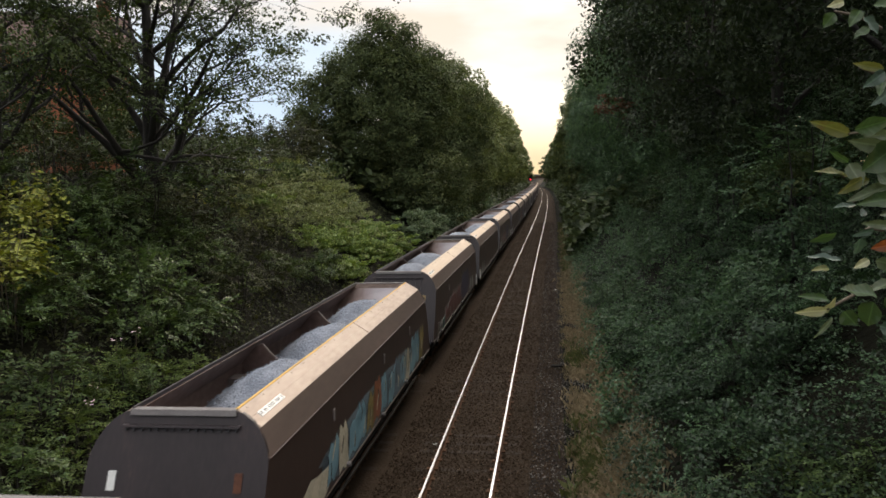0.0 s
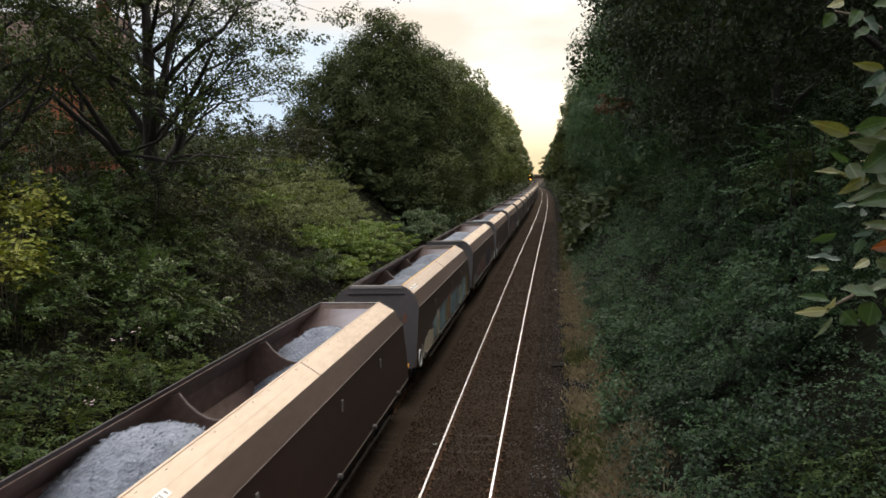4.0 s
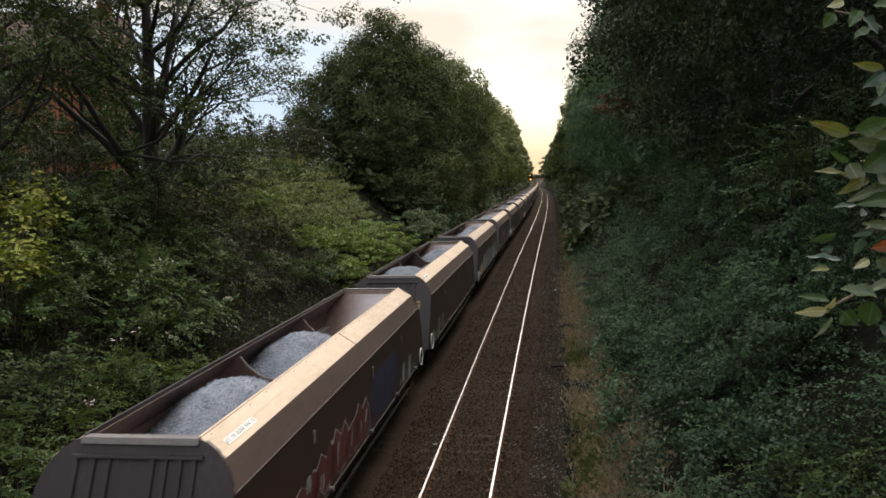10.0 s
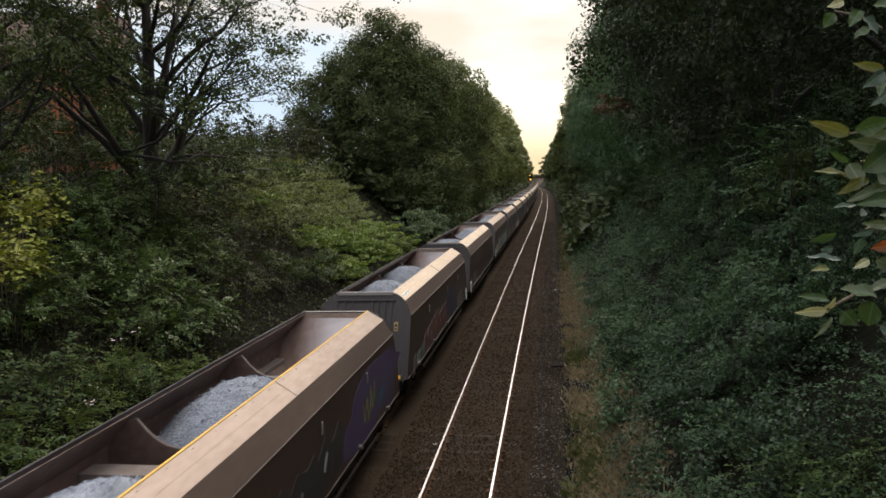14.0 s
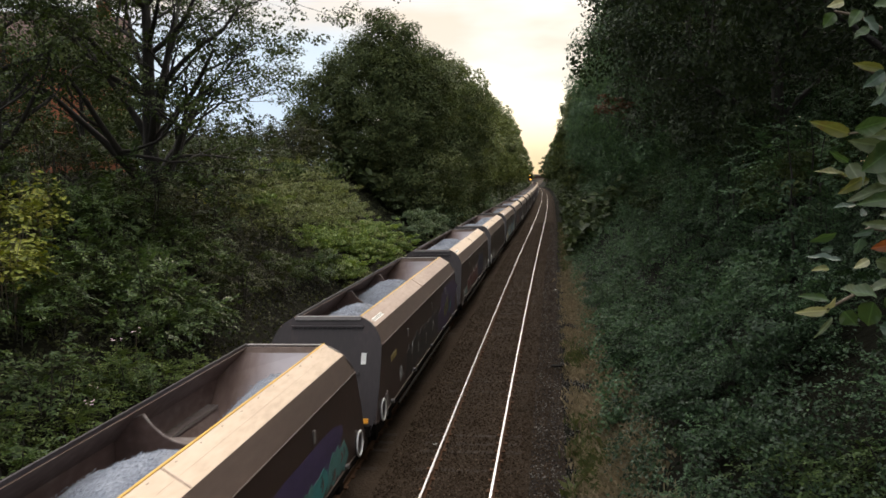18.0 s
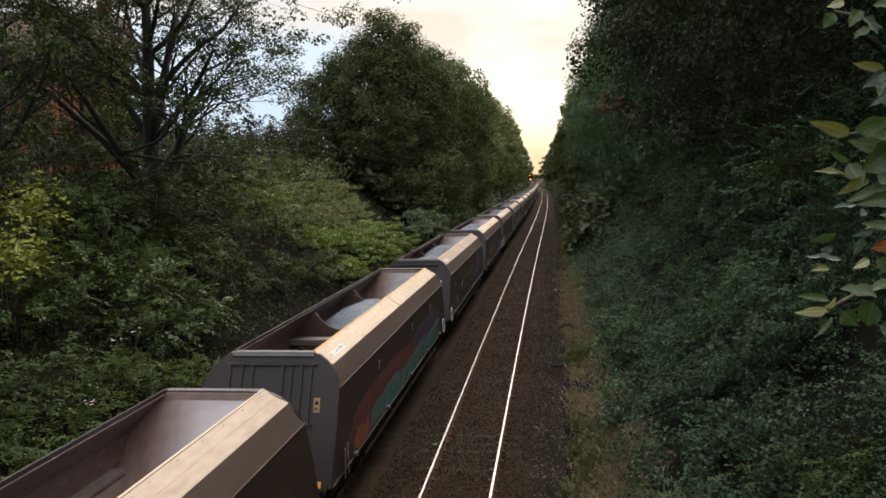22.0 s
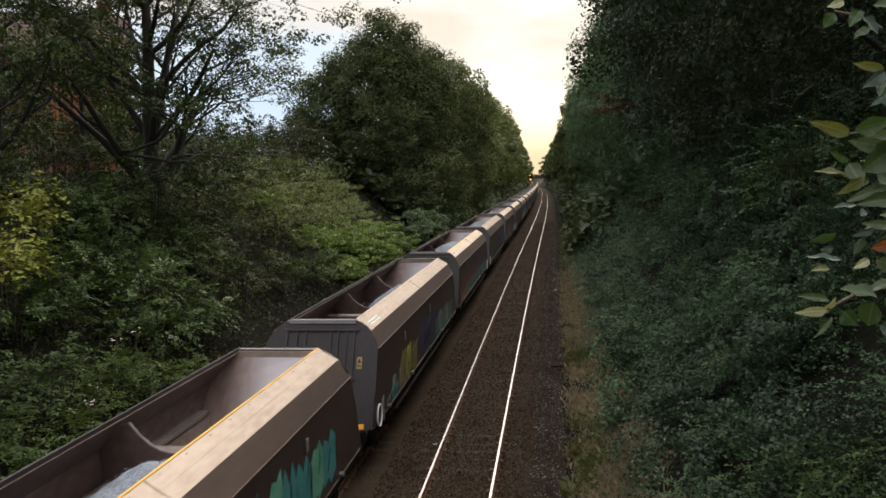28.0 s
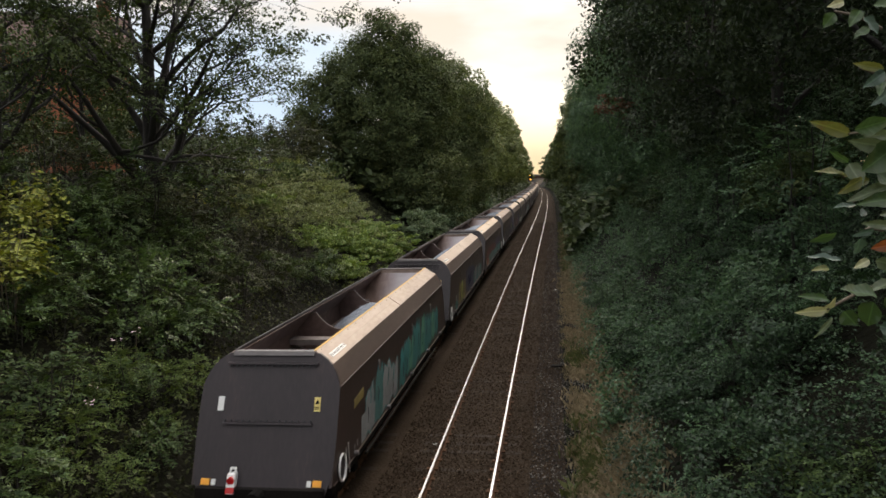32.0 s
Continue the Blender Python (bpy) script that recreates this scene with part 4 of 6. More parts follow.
def patch(w, pts, mat, lift, name="graffiti_patch"):
    """A thin coat of paint on the side sheet, drawn by (y, z) corners; it bends with the sheet at its fold."""
    bm = bmesh.new()
    bm.faces.new([bm.verts.new((0, y, z)) for y, z in pts])
    bmesh.ops.triangulate(bm, faces=bm.faces[:])
    bmesh.ops.bisect_plane(bm, geom=bm.verts[:] + bm.edges[:] + bm.faces[:], plane_co=(0, 0, 1.9), plane_no=(0, 0, 1))
    front = bm.verts[:]
    made = bmesh.ops.extrude_edge_only(bm, edges=[e for e in bm.edges if e.is_boundary])
    for v in made["geom"]:
        if isinstance(v, bmesh.types.BMVert):
            v.co.x = side_x(v.co.z) - 0.004
    for v in front:
        v.co.x = side_x(v.co.z) + lift
    bmesh.ops.recalc_face_normals(bm, faces=bm.faces[:])
    return part(name, bm, mat, w)


def blob(rnd, y, z, wy, hz, n=14, rough=0.16, lean=0.0):
    pts = []
    for i in range(n):
        a = 2 * math.pi * i / n
        c, s = math.cos(a), math.sin(a)
        r = (abs(c) ** 3 + abs(s) ** 3) ** (-1 / 3) * (1 + rnd.gauss(0, rough) * 0.6)
        pts.append((y + c * r * wy + lean * s * hz, z + s * r * hz))
    return pts


def stroke(pts, width):
    """The outline of a brush stroke along pts, thinner at its ends."""
    left, right = [], []
    n = len(pts)
    for i, (y, z) in enumerate(pts):
        ya, za = pts[max(i - 1, 0)]
        yb, zb = pts[min(i + 1, n - 1)]
        d = math.hypot(yb - ya, zb - za) or 1.0
        ny, nz = -(zb - za) / d, (yb - ya) / d
        h = width * (0.34 if i in (0, n - 1) else 0.5)
        left.append((y + ny * h, z + nz * h))
        right.append((y - ny * h, z - nz * h))
    return left + right[::-1]


def lettering(w, seed, y0, y1, z0, z1, cols, outline="spray_black", inner=None, step=0.9):
    """A run of interlocking sprayed slabs with a dark edge, cut by darker slashes."""
    rnd = random.Random(seed)
    y, k = y0, 0
    zm, hz = (z0 + z1) / 2, (z1 - z0) / 2
    while y < y1:
        wy = step * rnd.uniform(0.42, 0.6)
        top, foot = zm + hz * rnd.uniform(0.6, 1.1), zm - hz * rnd.uniform(0.75, 1.0)
        lean = rnd.uniform(-0.15, 0.3)
        nick = rnd.uniform(0.1, 0.4)
        ring_ = [(y - wy, foot), (y - wy * 0.2, foot + rnd.uniform(0, 0.15)), (y + wy * 0.2, foot - rnd.uniform(0, 0.08)), (y + wy, foot + rnd.uniform(0.0, 0.2)),
                 (y + wy * (1 - nick) + lean * 0.4, zm - hz * 0.1), (y + wy * rnd.uniform(0.8, 1.15) + lean * 0.7, zm + hz * 0.4), (y + wy * 0.5 + lean, top),
                 (y + wy * 0.05 + lean * 0.9, top - hz * rnd.uniform(0.15, 0.5)), (y - wy * 0.5 + lean, top + rnd.uniform(-0.1, 0.06)), (y - wy + lean * 0.7, zm + hz * 0.35), (y - wy * (1 - nick * 0.7) + lean * 0.4, zm)]
        if outline:
            patch(w, [(y + (a - y) * 1.13, zm + (b - zm) * 1.08) for a, b in ring_], outline, 0.003)
        patch(w, ring_, cols[k % len(cols)], 0.006)
        for q in range(2):
            yy, zz = y + rnd.uniform(-0.45, 0.35) * wy, zm + rnd.uniform(-0.7, 0.1) * hz
            d = rnd.uniform(0.05, 0.2)
            patch(w, stroke([(yy, zz), (yy + d * 0.6, zz + 0.3 * hz), (yy + d * rnd.uniform(-0.5, 1.5), zz + 0.6 * hz)], wy * rnd.uniform(0.1, 0.22)), inner if q and inner else (outline or "paint_dark"), 0.009)
        y += step * rnd.uniform(0.8, 1.02)
        k += 1


def data_panels(w, end=-1):
    for y, z, hy, hz in ((5.75, 1.40, 0.22, 0.30), (4.75, 1.42, 0.20, 0.26)):
        y *= end
        patch(w, [(y - hy, z - hz), (y + hy, z - hz), (y + hy, z + hz), (y - hy, z + hz)], "spray_grey", 0.004, "data_panel")
    for y, h in ((6.6, 0.10), (6.35, 0.13), (5.25, 0.2), (4.3, 0.15)):
        y *= end
        patch(w, [(y - 0.05, 1.2), (y + 0.05, 1.2), (y + 0.05, 1.2 + h), (y - 0.05, 1.2 + h)], "spray_grey", 0.004, "stencil_mark")


def scribble(w, seed, y, z, mat, count=3, size=0.5, width=0.04, lift=0.011):
    """Thin sprayed lines, hooked and crossing."""
    rnd = random.Random(seed)
    for i in range(count):
        a, b = y + i * size * 0.55, z + rnd.uniform(-0.1, 0.1)
        pts = [(a, b + size * rnd.uniform(0.3, 0.6)), (a + size * 0.2, b - size * rnd.uniform(0.1, 0.4)), (a + size * 0.45, b + size * rnd.uniform(0.0, 0.3)), (a + size * 0.5, b + size * rnd.uniform(0.4, 0.7))]
        patch(w, stroke(pts, width), mat, lift, "sprayed_line")


def decorate(k, w):
    if k == 0:
        lettering(w, 100, -5.2, -1.6, 1.12, 2.3, ["spray_grey", "spray_aqua", "spray_grey"], "spray_teal", "spray_black", 1.0)
        lettering(w, 101, -1.0, 6.4, 1.1, 2.45, ["spray_teal", "spray_teal", "spray_green"], "spray_black", "spray_teal", 0.85)
        patch(w, [(-6.6, 2.05), (-5.7, 2.1), (-5.7, 2.3), (-6.6, 2.25)], "spray_olive", 0.004)
        data_panels(w)
    elif k == 1:
        patch(w, blob(random.Random(5), 0.4, 1.7, 2.3, 0.6, 22, 0.1), "spray_navy", 0.0015)
        lettering(w, 110, 2.6, 6.8, 1.08, 1.95, ["spray_aqua", "spray_grey", "spray_teal"], "spray_black", "spray_red", 0.8)
        lettering(w, 112, -4.4, -1.8, 1.05, 2.1, ["spray_olive", "spray_lime"], None, "spray_navy", 1.0)
        lettering(w, 113, -5.6, -5.0, 1.05, 1.5, ["spray_teal"], None, "spray_navy", 1.0)
        scribble(w, 12, -0.6, 1.6, "spray_navy", 4, 0.7, 0.08)
        data_panels(w)
    elif k == 2:
        patch(w, blob(random.Random(7), -2.6, 1.62, 4.3, 0.5, 26, 0.09), "spray_maroon", 0.0015)
        patch(w, blob(random.Random(9), 3.4, 1.75, 3.0, 0.45, 22, 0.1), "spray_purple", 0.0012)
        lettering(w, 121, -6.3, -5.4, 1.1, 1.6, ["spray_orange"], None, "spray_maroon", 0.8)
        lettering(w, 122, -4.6, 6.6, 1.06, 1.72, ["spray_aqua", "spray_aqua", "spray_teal"], None, "spray_maroon", 0.95)
    elif k == 3:
        patch(w, blob(random.Random(8), 5.0, 1.8, 2.5, 0.72, 22, 0.3), "spray_purple", 0.003)
        scribble(w, 31, 4.0, 1.75, "spray_lime", 3, 0.75, 0.05)
        scribble(w, 32, 5.6, 1.6, "spray_teal", 2, 0.6, 0.04)
        lettering(w, 132, -3.6, 2.4, 1.15, 2.2, ["spray_black"], None, "spray_grey", 1.7)
        patch(w, [(-6.6, 2.12), (-5.8, 2.16), (-5.8, 2.32), (-6.6, 2.28)], "spray_olive", 0.004)
        patch(w, blob(random.Random(33), -5.2, 1.5, 0.2, 0.22, 12, 0.03), "spray_grey", 0.004)
    elif k == 4:
        patch(w, blob(random.Random(41), 2.2, 1.75, 1.7, 0.6, 20, 0.1), "spray_navy", 0.0015)
        lettering(w, 140, -4.6, 0.4, 1.1, 2.0, ["spray_maroon"], "spray_grey", "spray_grey", 1.15)
        lettering(w, 141, -6.4, -5.6, 1.05, 1.6, ["spray_grey", "spray_aqua"], None, "spray_black", 0.7)
        data_panels(w, 1)
    elif k == 5:
        data_panels(w)
        bm = bmesh.new()
        on_end(bm, 0.02, 0.82, 0.98, 2.12, 0.016, 0.0, -1)
        part("rust_streak", bm, "rust", w, "rusty streaked patch")
    elif k == 6:
        patch(w, blob(random.Random(61), -5.6, 1.32, 1.2, 0.34, 18, 0.22, lean=0.6), "spray_cream", 0.003)
        patch(w, blob(random.Random(62), 0.6, 1.55, 5.6, 0.46, 30, 0.12), "spray_slate", 0.0015)
        lettering(w, 160, -4.2, 6.8, 1.08, 2.12, ["spray_blue", "spray_cream", "spray_blue", "spray_blue", "spray_olive", "spray_orange", "spray_blue", "spray_blue", "spray_slate"], "spray_black", "spray_cream", 0.9)


WAGONS, WHEELS = [], []
for k_, (ek, ye, lb, tl) in enumerate(SPECS):
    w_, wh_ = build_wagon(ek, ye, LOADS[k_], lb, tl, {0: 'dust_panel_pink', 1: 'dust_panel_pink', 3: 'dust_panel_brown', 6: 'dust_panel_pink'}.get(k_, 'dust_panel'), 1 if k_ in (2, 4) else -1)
    decorate(k_, w_)
    WAGONS.append(w_)
    WHEELS.append(wh_)
for k_ in range(7, 32):
    WAGONS.append(copy_thing(WAGONS[(5, 4)[k_ % 2]], Matrix()))
    tagged(WAGONS[-1], GREY)


def loose_stones(w, seed, n=9000, least=0.025, most=0.05):
    """Single stones lying on the heaps."""
    rng = np.random.default_rng(seed)
    heap_ob = [c for c in w.children if c.name.startswith("stone_load")][0]
    co = np.empty(len(heap_ob.data.vertices) * 3, np.float32)
    heap_ob.data.vertices.foreach_get("co", co)
    co = co.reshape(-1, 3)
    co = co[co[:, 2] > 2.0]
    P = co[rng.integers(0, len(co), n)].astype(np.float64)
    P[:, 0] += rng.uniform(-0.07, 0.07, n)
    P[:, 1] += rng.uniform(-0.07, 0.07, n)
    P[:, 2] += rng.uniform(-0.018, 0.004, n)
    s = rng.uniform(least, most, n)
    base = np.array([(1, 0, 0), (-0.4, 0.9, 0.1), (-0.6, -0.8, 0), (0.1, 0.15, 0.85)])
    B = base[None] * rng.uniform(0.6, 1.3, (n, 4, 3)) * 0.6
    a = rng.uniform(0, 2 * np.pi, n)
    ca, sa = np.cos(a)[:, None], np.sin(a)[:, None]
    V = np.stack([B[:, :, 0] * ca - B[:, :, 1] * sa, B[:, :, 0] * sa + B[:, :, 1] * ca, B[:, :, 2]], 2) * s[:, None, None] + P[:, None, :]
    i = np.arange(n)[:, None] * 4
    F = np.concatenate([i + np.array([f]) for f in ((0, 1, 3), (1, 2, 3), (2, 0, 3))], 1).reshape(-1, 3)
    ob = link_mesh("loose_stone_layer", quick_mesh("loose_stone_layer", V.reshape(-1, 3), F), "load_stone", w)
    ob["kind"] = "stuff"


for k_ in range(7):
    loose_stones(WAGONS[k_], 200 + k_, *((7000, 0.018, 0.034) if k_ < 3 else ()))


def travelled(t):
    """How far the train stands before its place at the end of the clip."""
    u = t - 16.0
    return 3.4693 * (t - 32.0) + 0.00218 * (u * u - 256.0) + 0.0001422 * (u ** 3 - 4096.0)


def wagon_pose(k, t):
    base = OFFSETS[k] if k < 8 else OFFSETS[7] + PITCH * (k - 7)
    y = 15.91 + TOP_Y + base + travelled(t)
    h = heading(y)
    return Matrix.Translation((centre_x(y) + LEFT * math.cos(h), y - LEFT * math.sin(h) * -1 * 0, rail_z(y))) @ pose(0, 0, 0, math.degrees(math.atan2(rail_z(y + 6) - rail_z(y - 6), 12)), 0, -math.degrees(h))


def motions():
    times = [2.0 * i for i in range(17)]
    for k, w in enumerate(WAGONS):
        walk(w, [(t, wagon_pose(k, t)) for t in times])
    fine = [0.16 * i for i in range(200)] + [32.0]
    for wheels in WHEELS:
        for q in wheels:
            at = tuple(q.location)
            walk(q, [(t, pose(*at, -math.degrees(travelled(t) / 0.45), 0, 0)) for t in fine])
    walk(SPECTACLE, [(0.0, SPEC_RED), (1.2, SPEC_RED), (1.4, SPEC_AMBER), (32.0, SPEC_AMBER)])


# ---- far end: colour-light signal beside the line, and the overbridge ----


def build_signal():
    """Post, dark housing with two round openings, and an added slide that swaps the lamp colours behind them."""
    x, y = -10.3, 455.0
    e = tagged(new("railway_signal"), "black railway signal on a post, its lamp lit", "railway signal")
    e.location = (x, y, rail_z(y) - 0.4)
    bm = bmesh.new()
    cyl(bm, (0, 0.3, 0), (0, 0.3, 4.6), 0.09, seg=10)
    part("post", bm, "pale_metal", e)
    bm = bmesh.new()
    for x0, x1, z0, z1 in ((-1.05, -0.34, 4.6, 8.0), (0.34, 1.05, 4.6, 8.0), (-0.34, 0.34, 4.6, 4.89), (-0.34, 0.34, 5.57, 7.04), (-0.34, 0.34, 7.72, 8.0)):
        box(bm, x0, x1, 0.0, 0.06, z0, z1)
    box(bm, -1.05, 1.05, 0.2, 0.3, 4.6, 8.0)
    part("housing", bm, "dark_steel", e)
    for zc in (5.23, 7.38):
        bm = bmesh.new()
        for k in range(9):
            a, b = math.pi * k / 9, math.pi * (k + 1) / 9
            cyl(bm, (0.36 * math.cos(a), -0.25, zc + 0.36 * math.sin(a)), (0.36 * math.cos(b), -0.25, zc + 0.36 * math.sin(b)), 0.03, seg=6)
        part("hood", bm, "dark_steel", e)
    sp = new("colour_slide")
    sp.parent = e
    # discs wider than real lenses, to take in the glow around the lamps
    for nm, mat, cx, cz in (("red_lens", "signal_red", 0.0, 5.23), ("amber_lens", "signal_amber", 0.69, 5.23), ("amber_lens", "signal_amber", 0.69, 7.38)):
        bm = bmesh.new()
        cyl(bm, (cx, 0.09, cz), (cx, 0.12, cz), 0.335, seg=24)
        part(nm, bm, mat, sp)
    bm = bmesh.new()
    box(bm, 0.64, 0.74, 0.13, 0.15, 5.23, 7.38)
    part("slide_bar", bm, "dark_steel", sp)
    return sp


SPECTACLE = build_signal()
SPEC_RED, SPEC_AMBER = pose(0, 0, 0), pose(-0.69, 0, 0)


def build_bridge():
    y = 486.0
    cx = centre_x(y) - 1.7
    z = rail_z(y)
    e = tagged(new("road_bridge"), "low brown road bridge across the railway, far off", "bridge")
    e.location = (cx, y, z)
    bm = bmesh.new()
    box(bm, -16, 16, 0, 7, 4.7, 5.5)
    part("deck", bm, "concrete", e)
    for yy in (0.0, 6.7):
        bm = bmesh.new()
        box(bm, -16, 16, yy, yy + 0.3, 5.5, 6.7)
        part("parapet", bm, "roof_tile", e)
    for s in (-1, 1):
        bm = bmesh.new()
        box(bm, s * 6.2 - 0.8, s * 6.2 + 0.8, 0.1, 6.9, -0.6, 4.7)
        part("abutment", bm, "concrete", e)


build_bridge()


def build_house(x, y, z, w, d, h, turn):
    e = tagged(new("brick_house"), "orange-red brick house with a tiled roof, behind trees", "house")
    e.matrix_world = pose(x, y, z, 0, 0, turn)
    bm = bmesh.new()
    openings = [(-w * 0.30, 0.9), (-w * 0.30, 3.6), (-w * 0.30, 6.4)]
    ow, oh = 1.5, 1.4
    # front wall in pieces round its windows
    xs = sorted({-w / 2, w / 2} | {q for ox, _ in openings for q in (ox - ow / 2, ox + ow / 2)})
    zs = sorted({0.0, h} | {q for _, oz in openings for q in (oz, oz + oh)})
    grid = {(xa, za): bm.verts.new((xa, 0, za)) for xa in xs for za in zs}
    for xa, xb in zip(xs[:-1], xs[1:]):
        for za, zb in zip(zs[:-1], zs[1:]):
            if not any(abs((xa + xb) / 2 - ox) < ow / 2 and oz < (za + zb) / 2 < oz + oh for ox, oz in openings):
                bm.faces.new((grid[xa, za], grid[xb, za], grid[xb, zb], grid[xa, zb]))
    out = bmesh.ops.extrude_face_region(bm, geom=bm.faces[:])
    for v in out["geom"]:
        if isinstance(v, bmesh.types.BMVert):
            v.co.y += 0.3
    bmesh.ops.recalc_face_normals(bm, faces=bm.faces[:])
    part("front_wall", bm, "brick", e)
    bm = bmesh.new()
    box(bm, -w / 2, -w / 2 + 0.3, 0.3, d, 0, h)
    box(bm, w / 2 - 0.3, w / 2, 0.3, d, 0, h)
    box(bm, -w / 2, w / 2, d - 0.3, d, 0, h)
    part("side_walls", bm, "brick", e)
    for ox, oz in openings:
        bm = bmesh.new()
        for a in ((-ow / 2, -ow / 2 + 0.08, 0, oh), (ow / 2 - 0.08, ow / 2, 0, oh), (-ow / 2, ow / 2, 0, 0.08), (-ow / 2, ow / 2, oh - 0.08, oh), (-0.04, 0.04, 0, oh)):
            box(bm, ox + a[0], ox + a[1], 0.08, 0.16, oz + a[2], oz + a[3])
        wn = part("window", bm, "pale_metal", e, "pale window frame")
        bm = bmesh.new()
        box(bm, ox - ow / 2, ox + ow / 2, 0.11, 0.13, oz, oz + oh)
        part("pane", bm, "glass_dark", wn)
    bm = bmesh.new()
    prof = [(-0.5, h - 0.1), (d / 2, h + d * 0.36), (d + 0.5, h - 0.1), (d + 0.5, h + 0.1), (d / 2, h + d * 0.36 + 0.2), (-0.5, h + 0.1)]
    a = [bm.verts.new((-w / 2 - 0.3, py, pz)) for py, pz in prof]
    b = [bm.verts.new((w / 2 + 0.3, py, pz)) for py, pz in prof]
    for i in range(6):
        j = (i + 1) % 6
        bm.faces.new((a[i], a[j], b[j], b[i]))
    bm.faces.new(a[::-1])
    bm.faces.new(b)
    rf = part("roof", bm, "roof_tile", e)
    bm = bmesh.new()
    box(bm, w * 0.3, w * 0.3 + 0.9, d / 2 - 0.4, d / 2 + 0.4, h + d * 0.2, h + d * 0.36 + 1.2)
    part("chimney", bm, "brick", rf)
    return e


build_house(-32.0, 52.0, 6.6, 9.0, 8.0, 9.0, 30)

# ---- trees ----


def limb(V, F, pts, radii, seg=7):
    base = len(V)
    for i, (p, r) in enumerate(zip(pts, radii)):
        d = (pts[min(i + 1, len(pts) - 1)] - pts[max(i - 1, 0)])
        q = d.to_track_quat("Z", "Y")
        for k in range(seg):
            a = 2 * math.pi * k / seg
            V.append(p + q @ Vector((r * math.cos(a), r * math.sin(a), 0)))
    for i in range(len(pts) - 1):
        for k in range(seg):
            j = (k + 1) % seg
            F.append((base + i * seg + k, base + i * seg + j, base + (i + 1) * seg + j, base + (i + 1) * seg + k))


def branch(V, F, rnd, p, d, length, r, level, tips, spread=0.9):
    n = 5
    pts, rad = [p.copy()], [r]
    q, v = p.copy(), d.normalized()
    for i in range(n):
        v = (v + Vector((rnd.gauss(0, 0.14), rnd.gauss(0, 0.14), rnd.gauss(0.03, 0.10)))).normalized()
        q = q + v * (length / n)
        pts.append(q.copy())
        rad.append(r * (1 - 0.13 * (i + 1)))
    limb(V, F, pts, rad, seg=8 if level == 0 else (6 if level < 2 else 4))
    if level >= 3 or length < 0.7:
        tips.append((q.copy(), length))
        return
    for i in range(2 + (rnd.random() < 0.7) + (level == 0)):
        k = rnd.randint(2, n)
        o = Vector((rnd.gauss(0, 1), rnd.gauss(0, 1), rnd.gauss(0.15, 0.6))).normalized()
        branch(V, F, rnd, pts[k], v * 0.75 + o * spread, length * rnd.uniform(0.55, 0.78), rad[k] * 0.62, level + 1, tips, spread)
    tips.append((q.copy(), length))


def trunk_part(parent, height, r, rnd, lean=0.02, limbs=7, low=0.25, reach=0.42, levels=1, rise=(0.35, 0.9)):
    V, F, tips = [], [], []
    pts, rad = [], []
    p = Vector((0, 0, -0.4))
    for i in range(9):
        pts.append(p.copy())
        rad.append(r * (1.35 if i == 0 else 1.0) * (1 - 0.1 * i))
        p = p + Vector((rnd.gauss(0, lean), rnd.gauss(0, lean), 1)).normalized() * ((height + 0.4) / 8)
    limb(V, F, pts, rad, seg=10)
    for i in range(limbs):
        k = int(low * 8) + int(i * (8 - low * 8 - 0.5) / limbs) + 0
        a = i * 2.4 + rnd.uniform(-0.4, 0.4)
        up = rnd.uniform(*rise)
        branch(V, F, rnd, pts[k], Vector((math.cos(a), math.sin(a), up)), height * reach * rnd.uniform(0.75, 1.1) * (1.1 - 0.09 * k), rad[k] * 0.55, 3 - levels, tips)
    me = quick_mesh("trunk", np.array([tuple(v) for v in V]), np.array(F))
    for q in me.polygons:
        q.use_smooth = True
    return link_mesh("trunk", me, "bark", parent), tips


def crown_clumps(rng, height, radius, bottom, n, lumps=5):
    """Clump centres near the skin of a lumpy crown."""
    C, R = [], []
    lc = rng.normal(0, 1, (lumps, 3))
    lc /= np.linalg.norm(lc, axis=1, keepdims=True)
    mid = (height + bottom) / 2
    half = (height - bottom) / 2
    while len(C) < n:
        d = rng.normal(0, 1, 3)
        d /= np.linalg.norm(d)
        bump = 0.86 + 0.26 * max(0.0, float((lc @ d).max())) ** 3 + rng.normal(0, 0.05)
        s = rng.uniform(0.45, 1.0) ** 0.4 * bump
        taper = 1.0 - 0.22 * d[2]
        C.append((d[0] * radius * s * taper, d[1] * radius * s * taper, mid + d[2] * half * s))
        R.append(radius * rng.uniform(0.10, 0.20))
    return np.array(C), np.array(R)


def make_tree(seed, height, radius, bottom, leaves, leaf, mat, label, trunk_r=0.28, clumps=150):
    rnd, rng = random.Random(seed), np.random.default_rng(seed)
    e = tagged(new("tree"), label, "tree")
    trunk_part(e, height * 0.86, trunk_r, rnd, limbs=7, low=0.3, reach=0.36)
    C, R = crown_clumps(rng, height, radius, bottom, clumps)
    p, nr = leaf_clumps(rng, C, R, leaves, out_from=np.array([0, 0, (height + bottom) / 2]), flat=0.9)
    link_mesh("crown", leaf_mesh("crown", p, nr, leaf, rng), mat, e)
    return e


